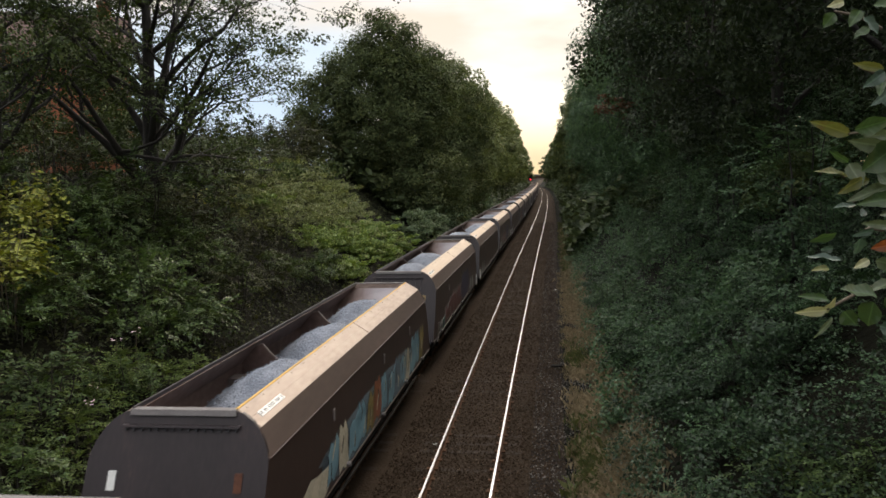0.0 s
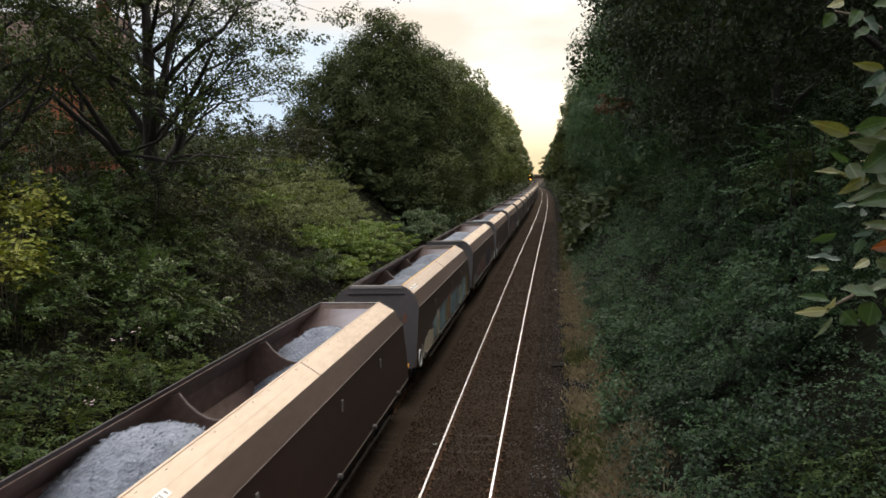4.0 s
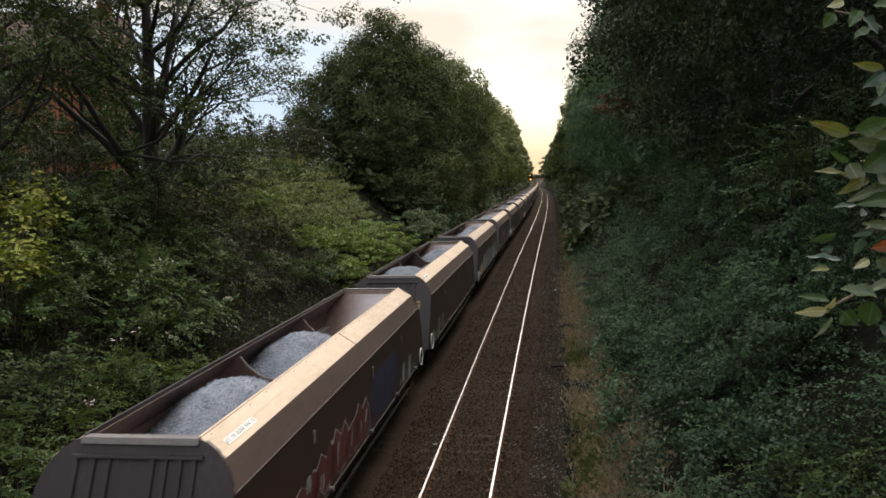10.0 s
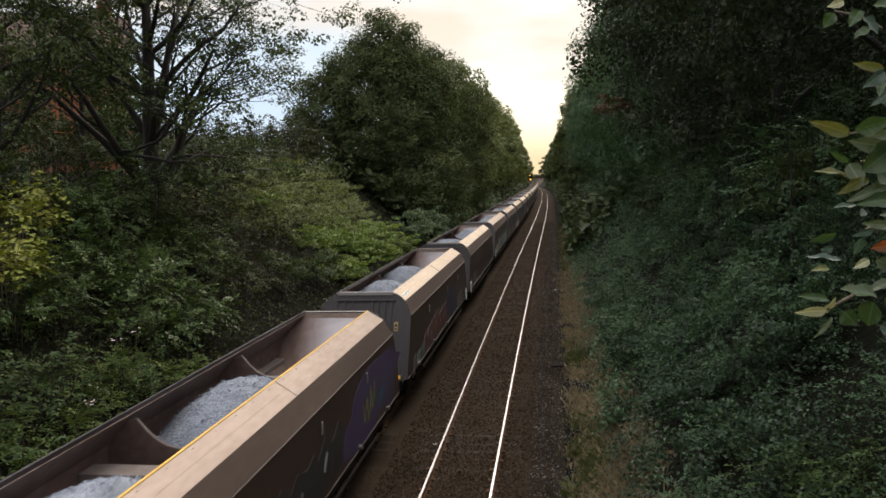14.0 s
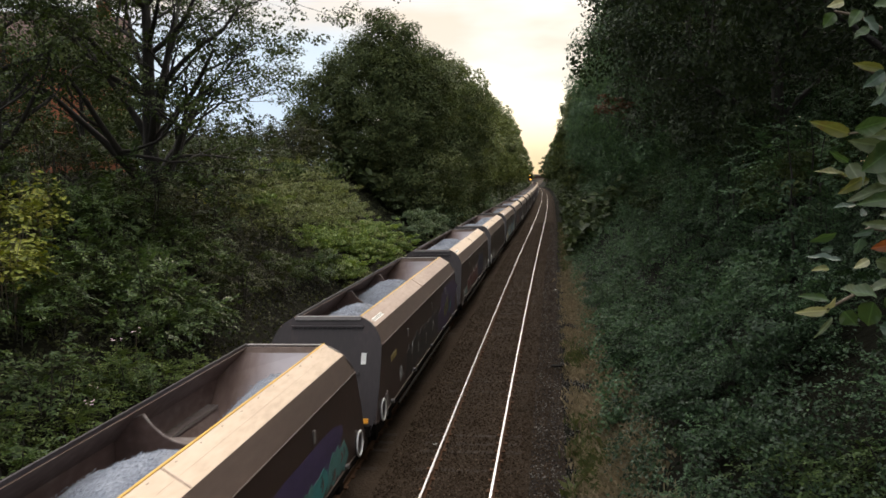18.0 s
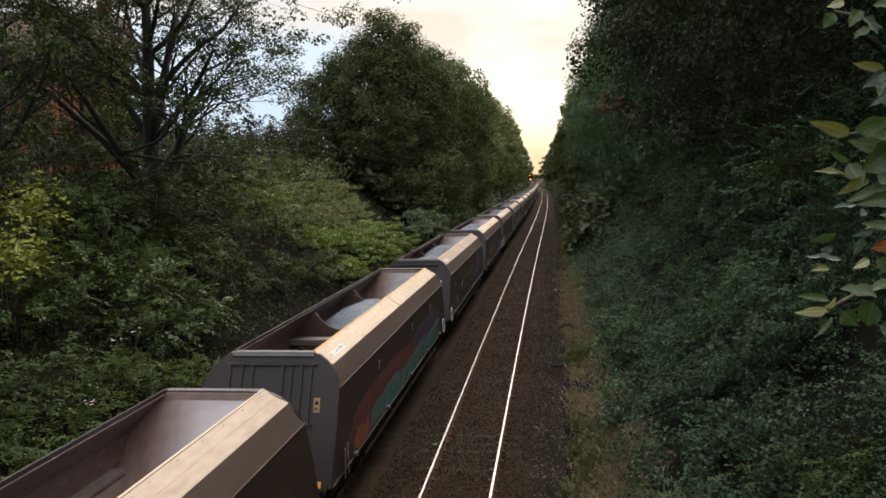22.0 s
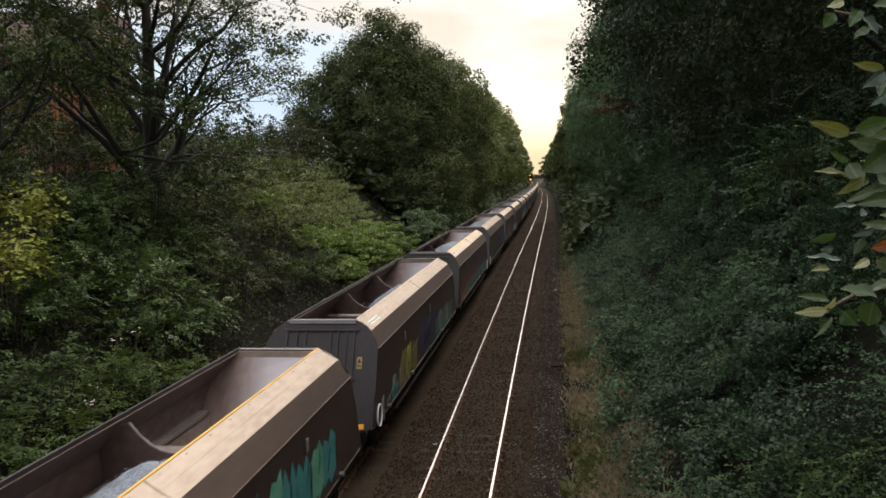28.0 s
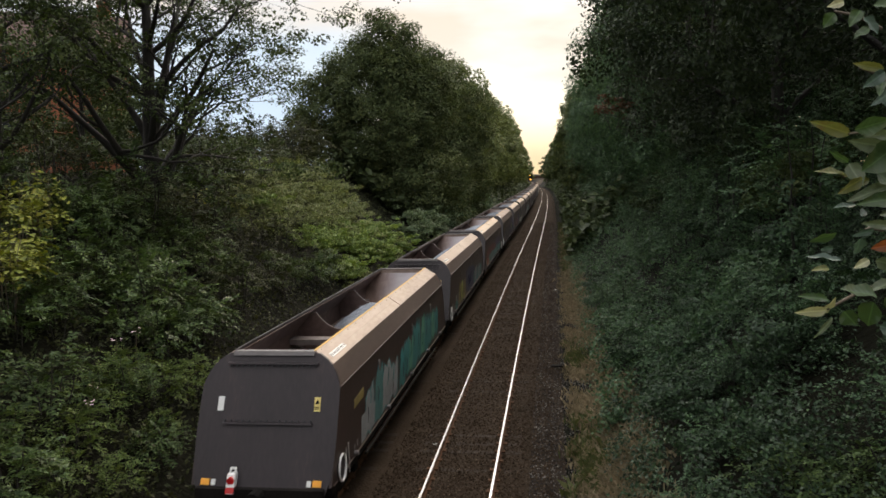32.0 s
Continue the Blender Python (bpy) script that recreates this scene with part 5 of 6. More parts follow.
def make_open_tree(seed, height, leaves, leaf, mat, label, trunk_r=0.42, reach=0.39, limbs=14, low=0.16, bare=0.0, rise=(0.35, 0.9), skirt=0.0, tight=1.0):
    """A broad tree whose limbs show between sprays of leaves; no leaves near the trunk (bare) or under the skirt's height."""
    rnd, rng = random.Random(seed), np.random.default_rng(seed)
    e = tagged(new("tree"), label, "tree")
    t, tips = trunk_part(e, height * 0.9, trunk_r, rnd, limbs=limbs, low=low, reach=reach, levels=3, rise=rise)
    tips = [q for q in tips if math.hypot(q[0].x, q[0].y) > bare and q[0].z > skirt]
    C = np.array([tuple(q[0]) for q in tips])
    R = np.clip(np.array([q[1] for q in tips]) * 0.5, 0.4, 1.0) * tight
    p, nr = leaf_clumps(rng, C, R, leaves, flat=0.55)
    link_mesh("crown", leaf_mesh("crown", p, nr, leaf, rng), mat, e)
    return e


def make_bush(seed, height, radius, leaves, leaf, mat, label, name="bush", stems=2):
    rnd, rng = random.Random(seed), np.random.default_rng(seed)
    e = tagged(new(name), label, "bush")
    tips = []
    for i in range(stems):
        V, F = [], []
        a = 2.4 * i
        q = Vector((0.15 * math.cos(a), 0.15 * math.sin(a), -0.2))
        branch(V, F, rnd, q, Vector((math.cos(a) * radius * 0.55, math.sin(a) * radius * 0.55, height * 0.8)), height * rnd.uniform(0.6, 0.95), 0.03, 2, tips)
        link_mesh("stem", quick_mesh("stem", np.array([tuple(v) for v in V]), np.array(F), flat=False), "bark", e)
    n = 20
    d = rng.normal(0, 1, (n, 3))
    d /= np.linalg.norm(d, axis=1, keepdims=True)
    s = rng.uniform(0.45, 1.0, (n, 1)) ** 0.5
    C = d * s * np.array([radius * 0.8, radius * 0.8, height * 0.42]) + np.array([0, 0, height * 0.52])
    C = np.concatenate([C, np.array([tuple(q[0]) for q in tips])])
    R = rng.uniform(0.18, 0.36, len(C)) * radius
    p, nr = leaf_clumps(rng, C, R, leaves, flat=0.4)
    link_mesh("foliage", leaf_mesh("foliage", p, nr, leaf, rng), mat, e)
    return e


def axis_leaves(name, pos, nrm, axis, size, rng, aspect=0.5):
    """Leaves of two folded triangles whose ribs follow the given axes."""
    n = len(pos)
    nrm = nrm / (np.linalg.norm(nrm, axis=1, keepdims=True) + 1e-9)
    a = axis - nrm * (axis * nrm).sum(1, keepdims=True)
    a /= np.linalg.norm(a, axis=1, keepdims=True) + 1e-9
    b = np.cross(nrm, a)
    sz = (size * rng.uniform(0.6, 1.3, n))[:, None]
    w = sz * aspect * 0.5
    v = np.empty((n, 4, 3), np.float32)
    v[:, 0] = pos
    v[:, 1] = pos - b * w + nrm * sz * 0.08 + a * sz * 0.42
    v[:, 2] = pos + a * sz - nrm * sz * 0.12
    v[:, 3] = pos + b * w + nrm * sz * 0.08 + a * sz * 0.42
    i = np.arange(n)[:, None] * 4
    f = np.concatenate([i + np.array([[0, 2, 1]]), i + np.array([[0, 3, 2]])], 1).reshape(-1, 3)
    return quick_mesh(name, v.reshape(-1, 3), f, flat=False)


def spray_leaves(rng, origin, out, length, pairs, leaf):
    """Leaves set in pairs along arching twigs, each spray lying nearly flat."""
    n = len(origin)
    up = np.array([0.0, 0.0, 1.0])
    out = out / (np.linalg.norm(out, axis=1, keepdims=True) + 1e-9)
    side = np.cross(out, up)
    side /= np.linalg.norm(side, axis=1, keepdims=True) + 1e-9
    tilt = np.cross(side, out) + side * rng.normal(0, 0.3, (n, 1)) + out * rng.normal(0.1, 0.2, (n, 1))
    P, N, A = [], [], []
    for k in range(pairs):
        t = (k + 0.6) / pairs
        at = origin + out * (length * t)[:, None] - up * (length * 0.32 * t * t)[:, None]
        for sgn in (-1, 1):
            m = rng.uniform(0, 1, n) < 0.92
            ax = side * sgn + out * (0.45 + 0.5 * t) - up * 0.15 + rng.normal(0, 0.22, (n, 3))
            P.append((at + rng.normal(0, leaf * 0.14, (n, 3)))[m])
            N.append((tilt + rng.normal(0, 0.17, (n, 3)))[m])
            A.append(ax[m])
    return np.concatenate(P), np.concatenate(N), np.concatenate(A)


def make_spray_bush(seed, height, radius, sprays, leaf, mat, label, stems=4, low=0.15, pairs=8, length=0.62, stem_mat="bark", name="bush", aspect=0.5, kind="bush"):
    """A shrub of thin stems whose side twigs carry flat sprays of leaves."""
    rnd, rng = random.Random(seed), np.random.default_rng(seed)
    e = tagged(new(name), label, kind)
    for i in range(stems):
        V, F = [], []
        a = 2.4 * i + rnd.uniform(-0.4, 0.4)
        foot = Vector((0.14 * math.cos(a), 0.14 * math.sin(a), -0.25))
        tip = Vector((math.cos(a) * radius * rnd.uniform(0.15, 0.6), math.sin(a) * radius * rnd.uniform(0.15, 0.6), height * rnd.uniform(0.7, 0.98)))
        pts = [foot.lerp(tip, t / 5) + Vector((rnd.gauss(0, 0.03), rnd.gauss(0, 0.03), 0)) + Vector((0, 0, 0.25 * height * t / 5 * (1 - t / 5))) for t in range(6)]
        limb(V, F, pts, [0.028 - 0.0042 * t for t in range(6)], seg=5)
        link_mesh("stem", quick_mesh("stem", np.array([tuple(v) for v in V]), np.array(F), flat=False), stem_mat, e)
    d = rng.normal(0, 1, (sprays, 3))
    d /= np.linalg.norm(d, axis=1, keepdims=True)
    lump = 0.8 + 0.25 * np.sin(3.1 * np.arctan2(d[:, 1], d[:, 0]) + seed) * (1 - d[:, 2] ** 2)
    q = (rng.uniform(0.2, 1.0, sprays) ** 0.55 * lump)[:, None]
    mid, half = height * (1 + low) / 2, height * (1 - low) / 2
    C = d * q * np.array([radius, radius, half]) + np.array([0, 0, mid])
    out = d * np.array([1, 1, 0.25]) + rng.normal(0, 0.35, (sprays, 3)) + np.array([0, 0, 0.22])
    L = length * rng.uniform(0.55, 1.2, sprays)
    p, nr, ax = spray_leaves(rng, C - out * 0.25 * length, out, L, pairs, leaf)
    link_mesh("foliage", axis_leaves("foliage", p, nr, ax, leaf, rng, aspect), mat, e)
    return e


def make_lobed_tree(seed, lobes, leaves, leaf, mat, label, trunk_r=0.4, clump=0.95):
    """A dense tree whose crown is a union of rounded masses: (x, y, z, width, height) of each, from the foot."""
    rnd, rng = random.Random(seed), np.random.default_rng(seed)
    e = tagged(new("tree"), label, "tree")
    L = np.array(lobes, float)
    trunk_part(e, L[:, 2].max() * 0.95, trunk_r, rnd, limbs=9, low=0.25, reach=0.26)
    axes = np.stack([L[:, 3], L[:, 3], L[:, 4]], 1)
    area = L[:, 3] * (L[:, 3] + L[:, 4])
    C, O, R = [], [], []
    for _ in range(int(area.sum() * 9.0)):
        k = rng.choice(len(L), p=area / area.sum())
        d = rng.normal(0, 1, 3)
        d /= np.linalg.norm(d)
        s = rng.uniform(0.15, 1.0) ** 0.4 * (1 + 0.07 * math.sin(5 * d[0] + 4 * d[2] + k)) + rng.normal(0, 0.03)
        c = L[k, :3] + d * axes[k] * s
        if (np.delete((((c - L[:, :3]) / axes) ** 2).sum(1), k) < 0.3).any():
            continue
        C.append(c)
        O.append(d)
        R.append(clump * rng.uniform(0.55, 1.25))
    C, O, R = np.array(C), np.array(O), np.array(R)
    idx = rng.choice(len(C), leaves, p=R ** 2 / (R ** 2).sum())
    d = rng.normal(0, 1, (leaves, 3))
    d /= np.linalg.norm(d, axis=1, keepdims=True)
    p = C[idx] + d * (R[idx] * rng.uniform(0.2, 1.0, leaves) ** 0.5)[:, None] * np.array([1, 1, 0.7])
    nr = d * 0.45 + O[idx] * 0.5 + np.array([0, 0, 0.55]) + rng.normal(0, 0.3, (len(C), 3))[idx]
    link_mesh("crown", leaf_mesh("crown", p, nr, leaf, rng), mat, e)
    return e


def put(ob, x, y, turn=0.0, size=1.0, sink=0.15, dz=None):
    z = ground_z(x, y) - sink if dz is None else dz
    ob.matrix_world = pose(x, y, z, 0, 0, turn) @ Matrix.Diagonal((size, size, size, 1))
    return ob


def again(ob, x, y, turn=0.0, size=1.0, sink=0.15):
    c = copy_thing(ob, pose(x, y, ground_z(x, y) - sink, 0, 0, turn))
    c.scale = (size, size, size)
    return c


def left_of(y, u):
    return centre_x(y) + u



rnd_ = random.Random(3)
# left bank: the open-crowned tree on the bank's shoulder
put(make_open_tree(4, 15.5, 47000, 0.135, "leaf_oak", "broad open-crowned tree with dark limbs, on the bank", 0.37, 0.43, 24, 0.2, 1.0, (0.5, 1.5), 1.2, 0.66), -15.6, 31.5, 40)
put(make_open_tree(9, 11.5, 9000, 0.15, "leaf_oak", "bushy dark tree at the top of the bank", 0.22), -19.0, 27.0, 10)
put(make_open_tree(14, 9.0, 22000, 0.18, "leaf_oak", "leafy young tree before the brick house", 0.16), -24.6, 42.0, 75)
# the tall dense group beyond it, beside the line
put(make_lobed_tree(21, [(0, 0, 7.0, 5.6, 8.0), (0.8, 0, 13.0, 3.1, 4.3), (-1.8, 0, 10.0, 3.6, 4.4), (1.6, 0, 7.5, 4.2, 5.0), (-4.9, 0, 8.0, 4.0, 4.4), (-5.9, 0, 4.2, 4.2, 4.8), (3.7, 2, 9.2, 3.3, 5.0), (2.6, -2, 1.0, 4.0, 4.6), (5.6, 3, 0.4, 2.6, 4.2)], 165000, 0.215, "leaf_tall", "tall dense pointed tree beside the railway", 0.4), -15.3, 76.0, dz=5.0)
put(make_lobed_tree(22, [(0, 0, 10.5, 4.2, 6.0), (3.3, 0, 7.4, 3.4, 5.0), (-2.5, 2, 8.0, 5.0, 7.0), (3.0, -2, 1.4, 3.4, 4.6), (0, -3, 4.0, 4.0, 5.0)], 90000, 0.235, "leaf_tall", "tall dense tree beside the railway", 0.35), -12.6, 92.0, dz=5.0)
far_a = put(make_tree(23, 20.0, 5.8, -0.5, 9000, 0.45, "leaf_far", "green tree in the row along the line", 0.3, 130), -13.0, 108.0)
far_b = put(make_tree(24, 18.0, 6.0, -0.5, 8000, 0.5, "leaf_tall", "dark green tree in the row along the line", 0.3, 130), -20.0, 104.0)
dist_a = make_tree(25, 18.5, 5.8, -0.5, 3000, 0.8, "leaf_far", "distant green tree in the row along the line", 0.3, 90)
dist_b = make_tree(26, 18.0, 6.2, -0.5, 3000, 0.85, "leaf_tall", "distant dark green tree along the line", 0.3, 90)
put(dist_a, left_of(232, -11.5), 232)
put(dist_b, left_of(228, 9.6), 228)
y_ = 122.0
while y_ < 540:
    fa, fb = (far_a, far_b) if y_ < 215 else (dist_a, dist_b)
    again(fa, left_of(y_, -12.0 + rnd_.uniform(-0.8, 0.8)), y_ + rnd_.uniform(-2, 2), rnd_.uniform(0, 360), rnd_.uniform(0.88, 1.06))
    if y_ < 300:
        again(dist_b, left_of(y_ + 4, -20.0 + rnd_.uniform(-1.0, 1.0)), y_ + 4, rnd_.uniform(0, 360), rnd_.uniform(0.88, 1.05))
    y_ += rnd_.uniform(9, 12) if y_ < 230 else rnd_.uniform(13, 18)
for yy, u, s in ((395, -9.2, 0.9), (425, -8.8, 0.85), (470, -9.5, 0.95)):
    again(dist_a, left_of(yy, u - 1.5), yy, yy, s)
again(dist_a, -13.8, 478.0, 33, 0.92)
again(dist_a, -14.5, 500.0, 80, 1.0)
again(dist_b, 0.6, 526.0, 140, 1.0)
again(dist_b, 3.5, 512.0, 10, 1.0)
for yy, u, s in ((330, 8.2, 1.0), (380, 7.6, 1.0), (430, 7.2, 0.95), (465, 7.0, 0.95)):
    again(dist_b, left_of(yy, u), yy, yy, s)
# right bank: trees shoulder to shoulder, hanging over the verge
near_a = put(make_tree(31, 15.0, 5.4, 1.6, 44000, 0.155, "leaf_deep_shade", "dark leafy tree overhanging the railway bank", 0.25, 260), 8.4, 21.0)
near_b = put(make_tree(32, 17.0, 5.6, 1.6, 44000, 0.165, "leaf_deep_shade", "dark green tree overhanging the railway bank", 0.28, 260), 7.8, 30.0)
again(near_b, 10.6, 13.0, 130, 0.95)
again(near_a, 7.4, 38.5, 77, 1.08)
mid_r = put(make_tree(33, 17.5, 5.8, -0.5, 32000, 0.195, "leaf_shade", "dark tree in the wall of foliage along the line", 0.3, 190), 7.6, 47.0)
for x, yy, s in ((15.0, 27.0, 0.9), (14.0, 37.0, 0.95), (17.0, 19.0, 0.9), (14.5, 48.0, 1.0), (18.5, 58.0, 1.0)):
    again(mid_r, x, yy, rnd_.uniform(0, 360), s)
y_ = 55.0
while y_ < 540:
    u_ = 9.7 + rnd_.uniform(-0.6, 0.6)
    src = mid_r if y_ < 105 else (far_b if y_ < 215 else dist_b)
    again(src, left_of(y_, u_), y_, rnd_.uniform(0, 360), rnd_.uniform(0.95, 1.12))
    if y_ < 150:
        again(dist_a, left_of(y_ + 4, u_ + 8), y_ + 4, rnd_.uniform(0, 360), rnd_.uniform(0.95, 1.1))
    y_ += rnd_.uniform(7.5, 9.5) if y_ < 215 else rnd_.uniform(13, 17)

rusty = make_bush(49, 1.6, 1.1, 420, 0.17, "leaf_rust", "browned dying spray of leaves in the trees")
rusty.matrix_world = pose(left_of(40, 5.0), 40.0, 9.0)

# bushes
KINDS = {
    "spray": [make_spray_bush(141, 2.2, 1.5, 95, 0.135, "leaf_spray", "green shrub with layered leafy sprays on the bank"),
              make_spray_bush(142, 1.9, 1.4, 85, 0.13, "leaf_spray", "green hazel-like shrub with arching sprays")],
    "spray_deep": [make_spray_bush(143, 2.4, 1.4, 80, 0.13, "leaf_deep_spray", "deep green shrub with feathery sprays on the bank", stems=4)],
    "olive": [make_spray_bush(144, 2.3, 1.4, 80, 0.10, "leaf_olive", "dark olive twiggy shrub on the railway bank", stems=4, pairs=9)],
    "tan": [make_spray_bush(145, 1.9, 1.1, 75, 0.11, "leaf_grey", "grey-green shrub going to seed on the slope", stems=4, pairs=9, length=0.5)],
    "maple": [make_spray_bush(146, 3.1, 1.1, 46, 0.21, "leaf_yellow", "young maple with yellow-green leaves on thin stems", stems=6, low=0.4, pairs=4, length=0.6, stem_mat="stem_pale", aspect=0.75, name="young_maple")],
    "bramble": [make_spray_bush(147, 1.2, 1.4, 120, 0.11, "leaf_deep_spray", "low dark bramble mound on the bank", stems=3, low=0.05, pairs=6, length=0.5, aspect=0.66)],
    "weed": [make_spray_bush(148, 1.5, 0.9, 90, 0.11, "leaf_weed", "bright green balsam and nettles beside the train", stems=5, low=0.1, pairs=6, length=0.4, aspect=0.36, name="weed_clump")],
    "dark": [make_bush(42, 2.7, 1.5, 2000, 0.135, "leaf_dark", "dark green bush on the railway bank"),
             make_bush(47, 2.2, 1.5, 2000, 0.13, "leaf_oak", "dark olive bush on the railway bank")],
    "shade": [make_spray_bush(48, 2.5, 1.5, 150, 0.082, "leaf_shade", "deep green bush under the bank's trees", stems=3, pairs=9)],
    "bright": [make_bush(43, 1.7, 1.3, 1700, 0.135, "leaf_bright", "bright green young bush on the bank")],
    "mound": [make_spray_bush(149, 1.3, 1.2, 150, 0.062, "leaf_ivy_lit", "dark leafy bramble mound on the bank", stems=2, low=0.1, pairs=8, length=0.45, aspect=0.6)],
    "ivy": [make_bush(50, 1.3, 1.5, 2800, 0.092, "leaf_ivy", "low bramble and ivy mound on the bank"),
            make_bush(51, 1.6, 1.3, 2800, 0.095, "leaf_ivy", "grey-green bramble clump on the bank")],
    "willow": [make_bush(52, 2.1, 1.4, 2200, 0.11, "leaf_willow", "upright grey-green willow bush beside the line")],
    "grey": [make_bush(45, 1.9, 1.5, 1500, 0.135, "leaf_grey", "grey-green willow scrub on the bank")],
}
PLACED = set()


def bush(kind, x, y, size):
    src = KINDS[kind][rnd_.randrange(len(KINDS[kind]))]
    if src.name in PLACED:
        return again(src, x, y, rnd_.uniform(0, 360), size)
    PLACED.add(src.name)
    return put(src, x, y, rnd_.uniform(0, 360), size)


# left bank: dark leaves carry the open tree's shadow, then the lit scrub slope
def left_kind(x, y, u):
    w = rnd_.random()
    if y > 40:
        # left of this bearing the bushes' dark colours stand for the tree's shadow
        if x / y < -0.385:
            return ("dark" if w < 0.7 else "olive"), rnd_.uniform(0.8, 1.1)
        if u > -11.3:
            return ("bright" if w < 0.75 else "grey"), rnd_.uniform(0.7, 0.95)
        return ("grey" if w < 0.72 else ("tan" if w < 0.88 else "bright")), rnd_.uniform(0.75, 1.05)
    if y > 27:
        if u > -8.2:
            return ("weed" if w < 0.5 else "spray"), rnd_.uniform(0.55, 0.8)
        return ("olive" if w < 0.35 else ("dark" if w < 0.6 else ("spray_deep" if w < 0.85 else "spray"))), rnd_.uniform(0.75, 1.1)
    if u > -8.3:
        return ("weed" if w < 0.5 else "bramble"), rnd_.uniform(0.6, 0.85)
    if y < 18.5:
        return ("bramble" if w < 0.75 else "spray_deep"), rnd_.uniform(0.8, 1.1)
    return ("spray" if w < 0.38 else ("spray_deep" if w < 0.68 else ("olive" if w < 0.82 else "bramble"))), rnd_.uniform(0.7, 1.0)


y_ = 9.0
while y_ < 60.5:
    u = -6.9 if y_ > 14 else -7.4
    while u > -16.5:
        x = left_of(y_, u + rnd_.uniform(-0.5, 0.5))
        yy = y_ + rnd_.uniform(-0.8, 0.8)
        k, s = left_kind(x, yy, u)
        bush(k, x, yy, s)
        u -= rnd_.uniform(1.7, 2.4) if y_ < 40 else rnd_.uniform(1.4, 1.8)
    y_ += 2.1 if y_ < 40 else 1.7
# the shrubs that stand out from the rest
for k, x, yy, s in (
    ("maple", -14.5, 22.4, 0.8), ("maple", -15.3, 23.6, 0.75), ("maple", -13.3, 18.9, 0.8), ("maple", -14.0, 20.4, 0.75),
    ("spray", -11.9, 23.3, 1.3), ("spray", -11.0, 22.2, 1.0), ("spray", -11.0, 24.6, 1.0), ("spray", -12.6, 24.8, 0.9),
    ("spray_deep", -14.6, 25.4, 1.25), ("spray_deep", -13.8, 23.9, 1.0), ("spray", -13.2, 27.6, 0.8), ("spray", -12.6, 29.4, 0.75),
    ("spray_deep", -12.6, 19.7, 0.8), ("olive", -15.0, 29.6, 1.2), ("olive", -14.4, 31.6, 1.1), ("tan", -14.4, 37.6, 0.9),
    ("maple", -15.4, 36.0, 0.55), ("maple", -15.0, 38.5, 0.5), ("tan", -13.6, 40.6, 0.8), ("tan", -14.8, 43.0, 0.85),
    ("maple", -13.7, 19.7, 0.75), ("maple", -14.9, 21.6, 0.8), ("spray", -12.9, 18.5, 0.8), ("spray", -13.9, 22.6, 0.9), ("spray", -10.2, 14.2, 0.8), ("bramble", -9.6, 13.2, 0.9), ("weed", -10.9, 15.0, 0.9), ("spray", -10.8, 13.0, 0.8), ("bramble", -9.0, 12.4, 0.9), ("weed", -9.8, 14.9, 0.8), ("bramble", -11.2, 14.0, 1.0), ("spray", -14.1, 21.4, 0.9), ("spray", -13.1, 20.4, 0.8), ("spray", -15.2, 24.6, 0.9), ("olive", -14.4, 28.6, 1.5), ("spray_deep", -15.4, 29.4, 1.5), ("olive", -13.6, 29.8, 1.3), ("spray_deep", -14.2, 33.0, 1.4), ("weed", -10.6, 18.8, 1.0), ("weed", -10.4, 17.6, 1.0), ("weed", -10.0, 20.2, 1.0), ("weed", -9.7, 21.6, 1.0), ("weed", -9.4, 23.2, 0.9), ("weed", -10.2, 16.4, 1.0), ("weed", -10.9, 20.0, 0.8), ("weed", -9.3, 25.0, 0.8),
    ("bright", -11.4, 47.0, 0.9), ("bright", -10.8, 49.5, 0.85), ("bright", -12.3, 45.0, 0.8), ("bright", -12.8, 48.6, 0.8)):
    bush(k, x, yy, s)
# thicket on top of the bank behind the open tree
for i in range(13):
    bush("olive", -18.2 - 1.25 * i, 59.0 + (i * 5 % 7), 1.95 + 0.1 * (i % 3))
for i in range(30):
    yy = 24 + 40 * (i / 30.0) + rnd_.uniform(-2, 2)
    bush("dark" if i % 3 else "olive", -18.8 - (i * 37 % 17) * 0.8, yy, rnd_.uniform(1.1, 1.5))
for x, yy, s in ((-9.7, 64.5, 1.25), (-10.9, 66.0, 1.45), (-10.0, 68.5, 1.5), (-9.6, 74.0, 1.5), (-9.4, 84.0, 1.6), (-9.6, 94.0, 1.8), (-9.4, 106.0, 1.8), (-9.3, 116.0, 1.8)):
    bush("willow" if yy < 72 else "shade", x, yy, s)
for x, yy, s in ((-19.4, 62.0, 2.0), (-18.4, 64.0, 2.0), (-20.6, 66.0, 2.2), (-22.5, 64.0, 2.2), (-17.6, 59.0, 1.4), (-24.5, 61.0, 2.2), (-26.5, 60.0, 2.2), (-28.5, 58.0, 2.2), (-16.0, 45.0, 1.3), (-17.4, 48.0, 1.4), (-17.0, 42.0, 1.5), (-16.6, 39.0, 1.4), (-18.0, 53.0, 1.3)):
    bush("olive", x, yy, s)
for x, yy, s in ((9.5, 29.0, 1.7), (11.0, 35.0, 1.8), (12.5, 40.0, 1.9), (15.0, 45.0, 2.0), (9.0, 23.0, 1.3)):
    bush('shade', x, yy, s)
for i in range(3, 13):
    bush('shade' if i % 4 else 'dark', 6.3 + 0.9 * (i % 3), 13.0 + 2.9 * i, 1.35 + 0.12 * (i % 4))
# bare spot where the near-black soil reads as a shaded hollow
def in_hollow(u, y):
    return ((u - 6.75) / 0.95) ** 2 + ((y - 14.2) / 1.5) ** 2 < 1.0


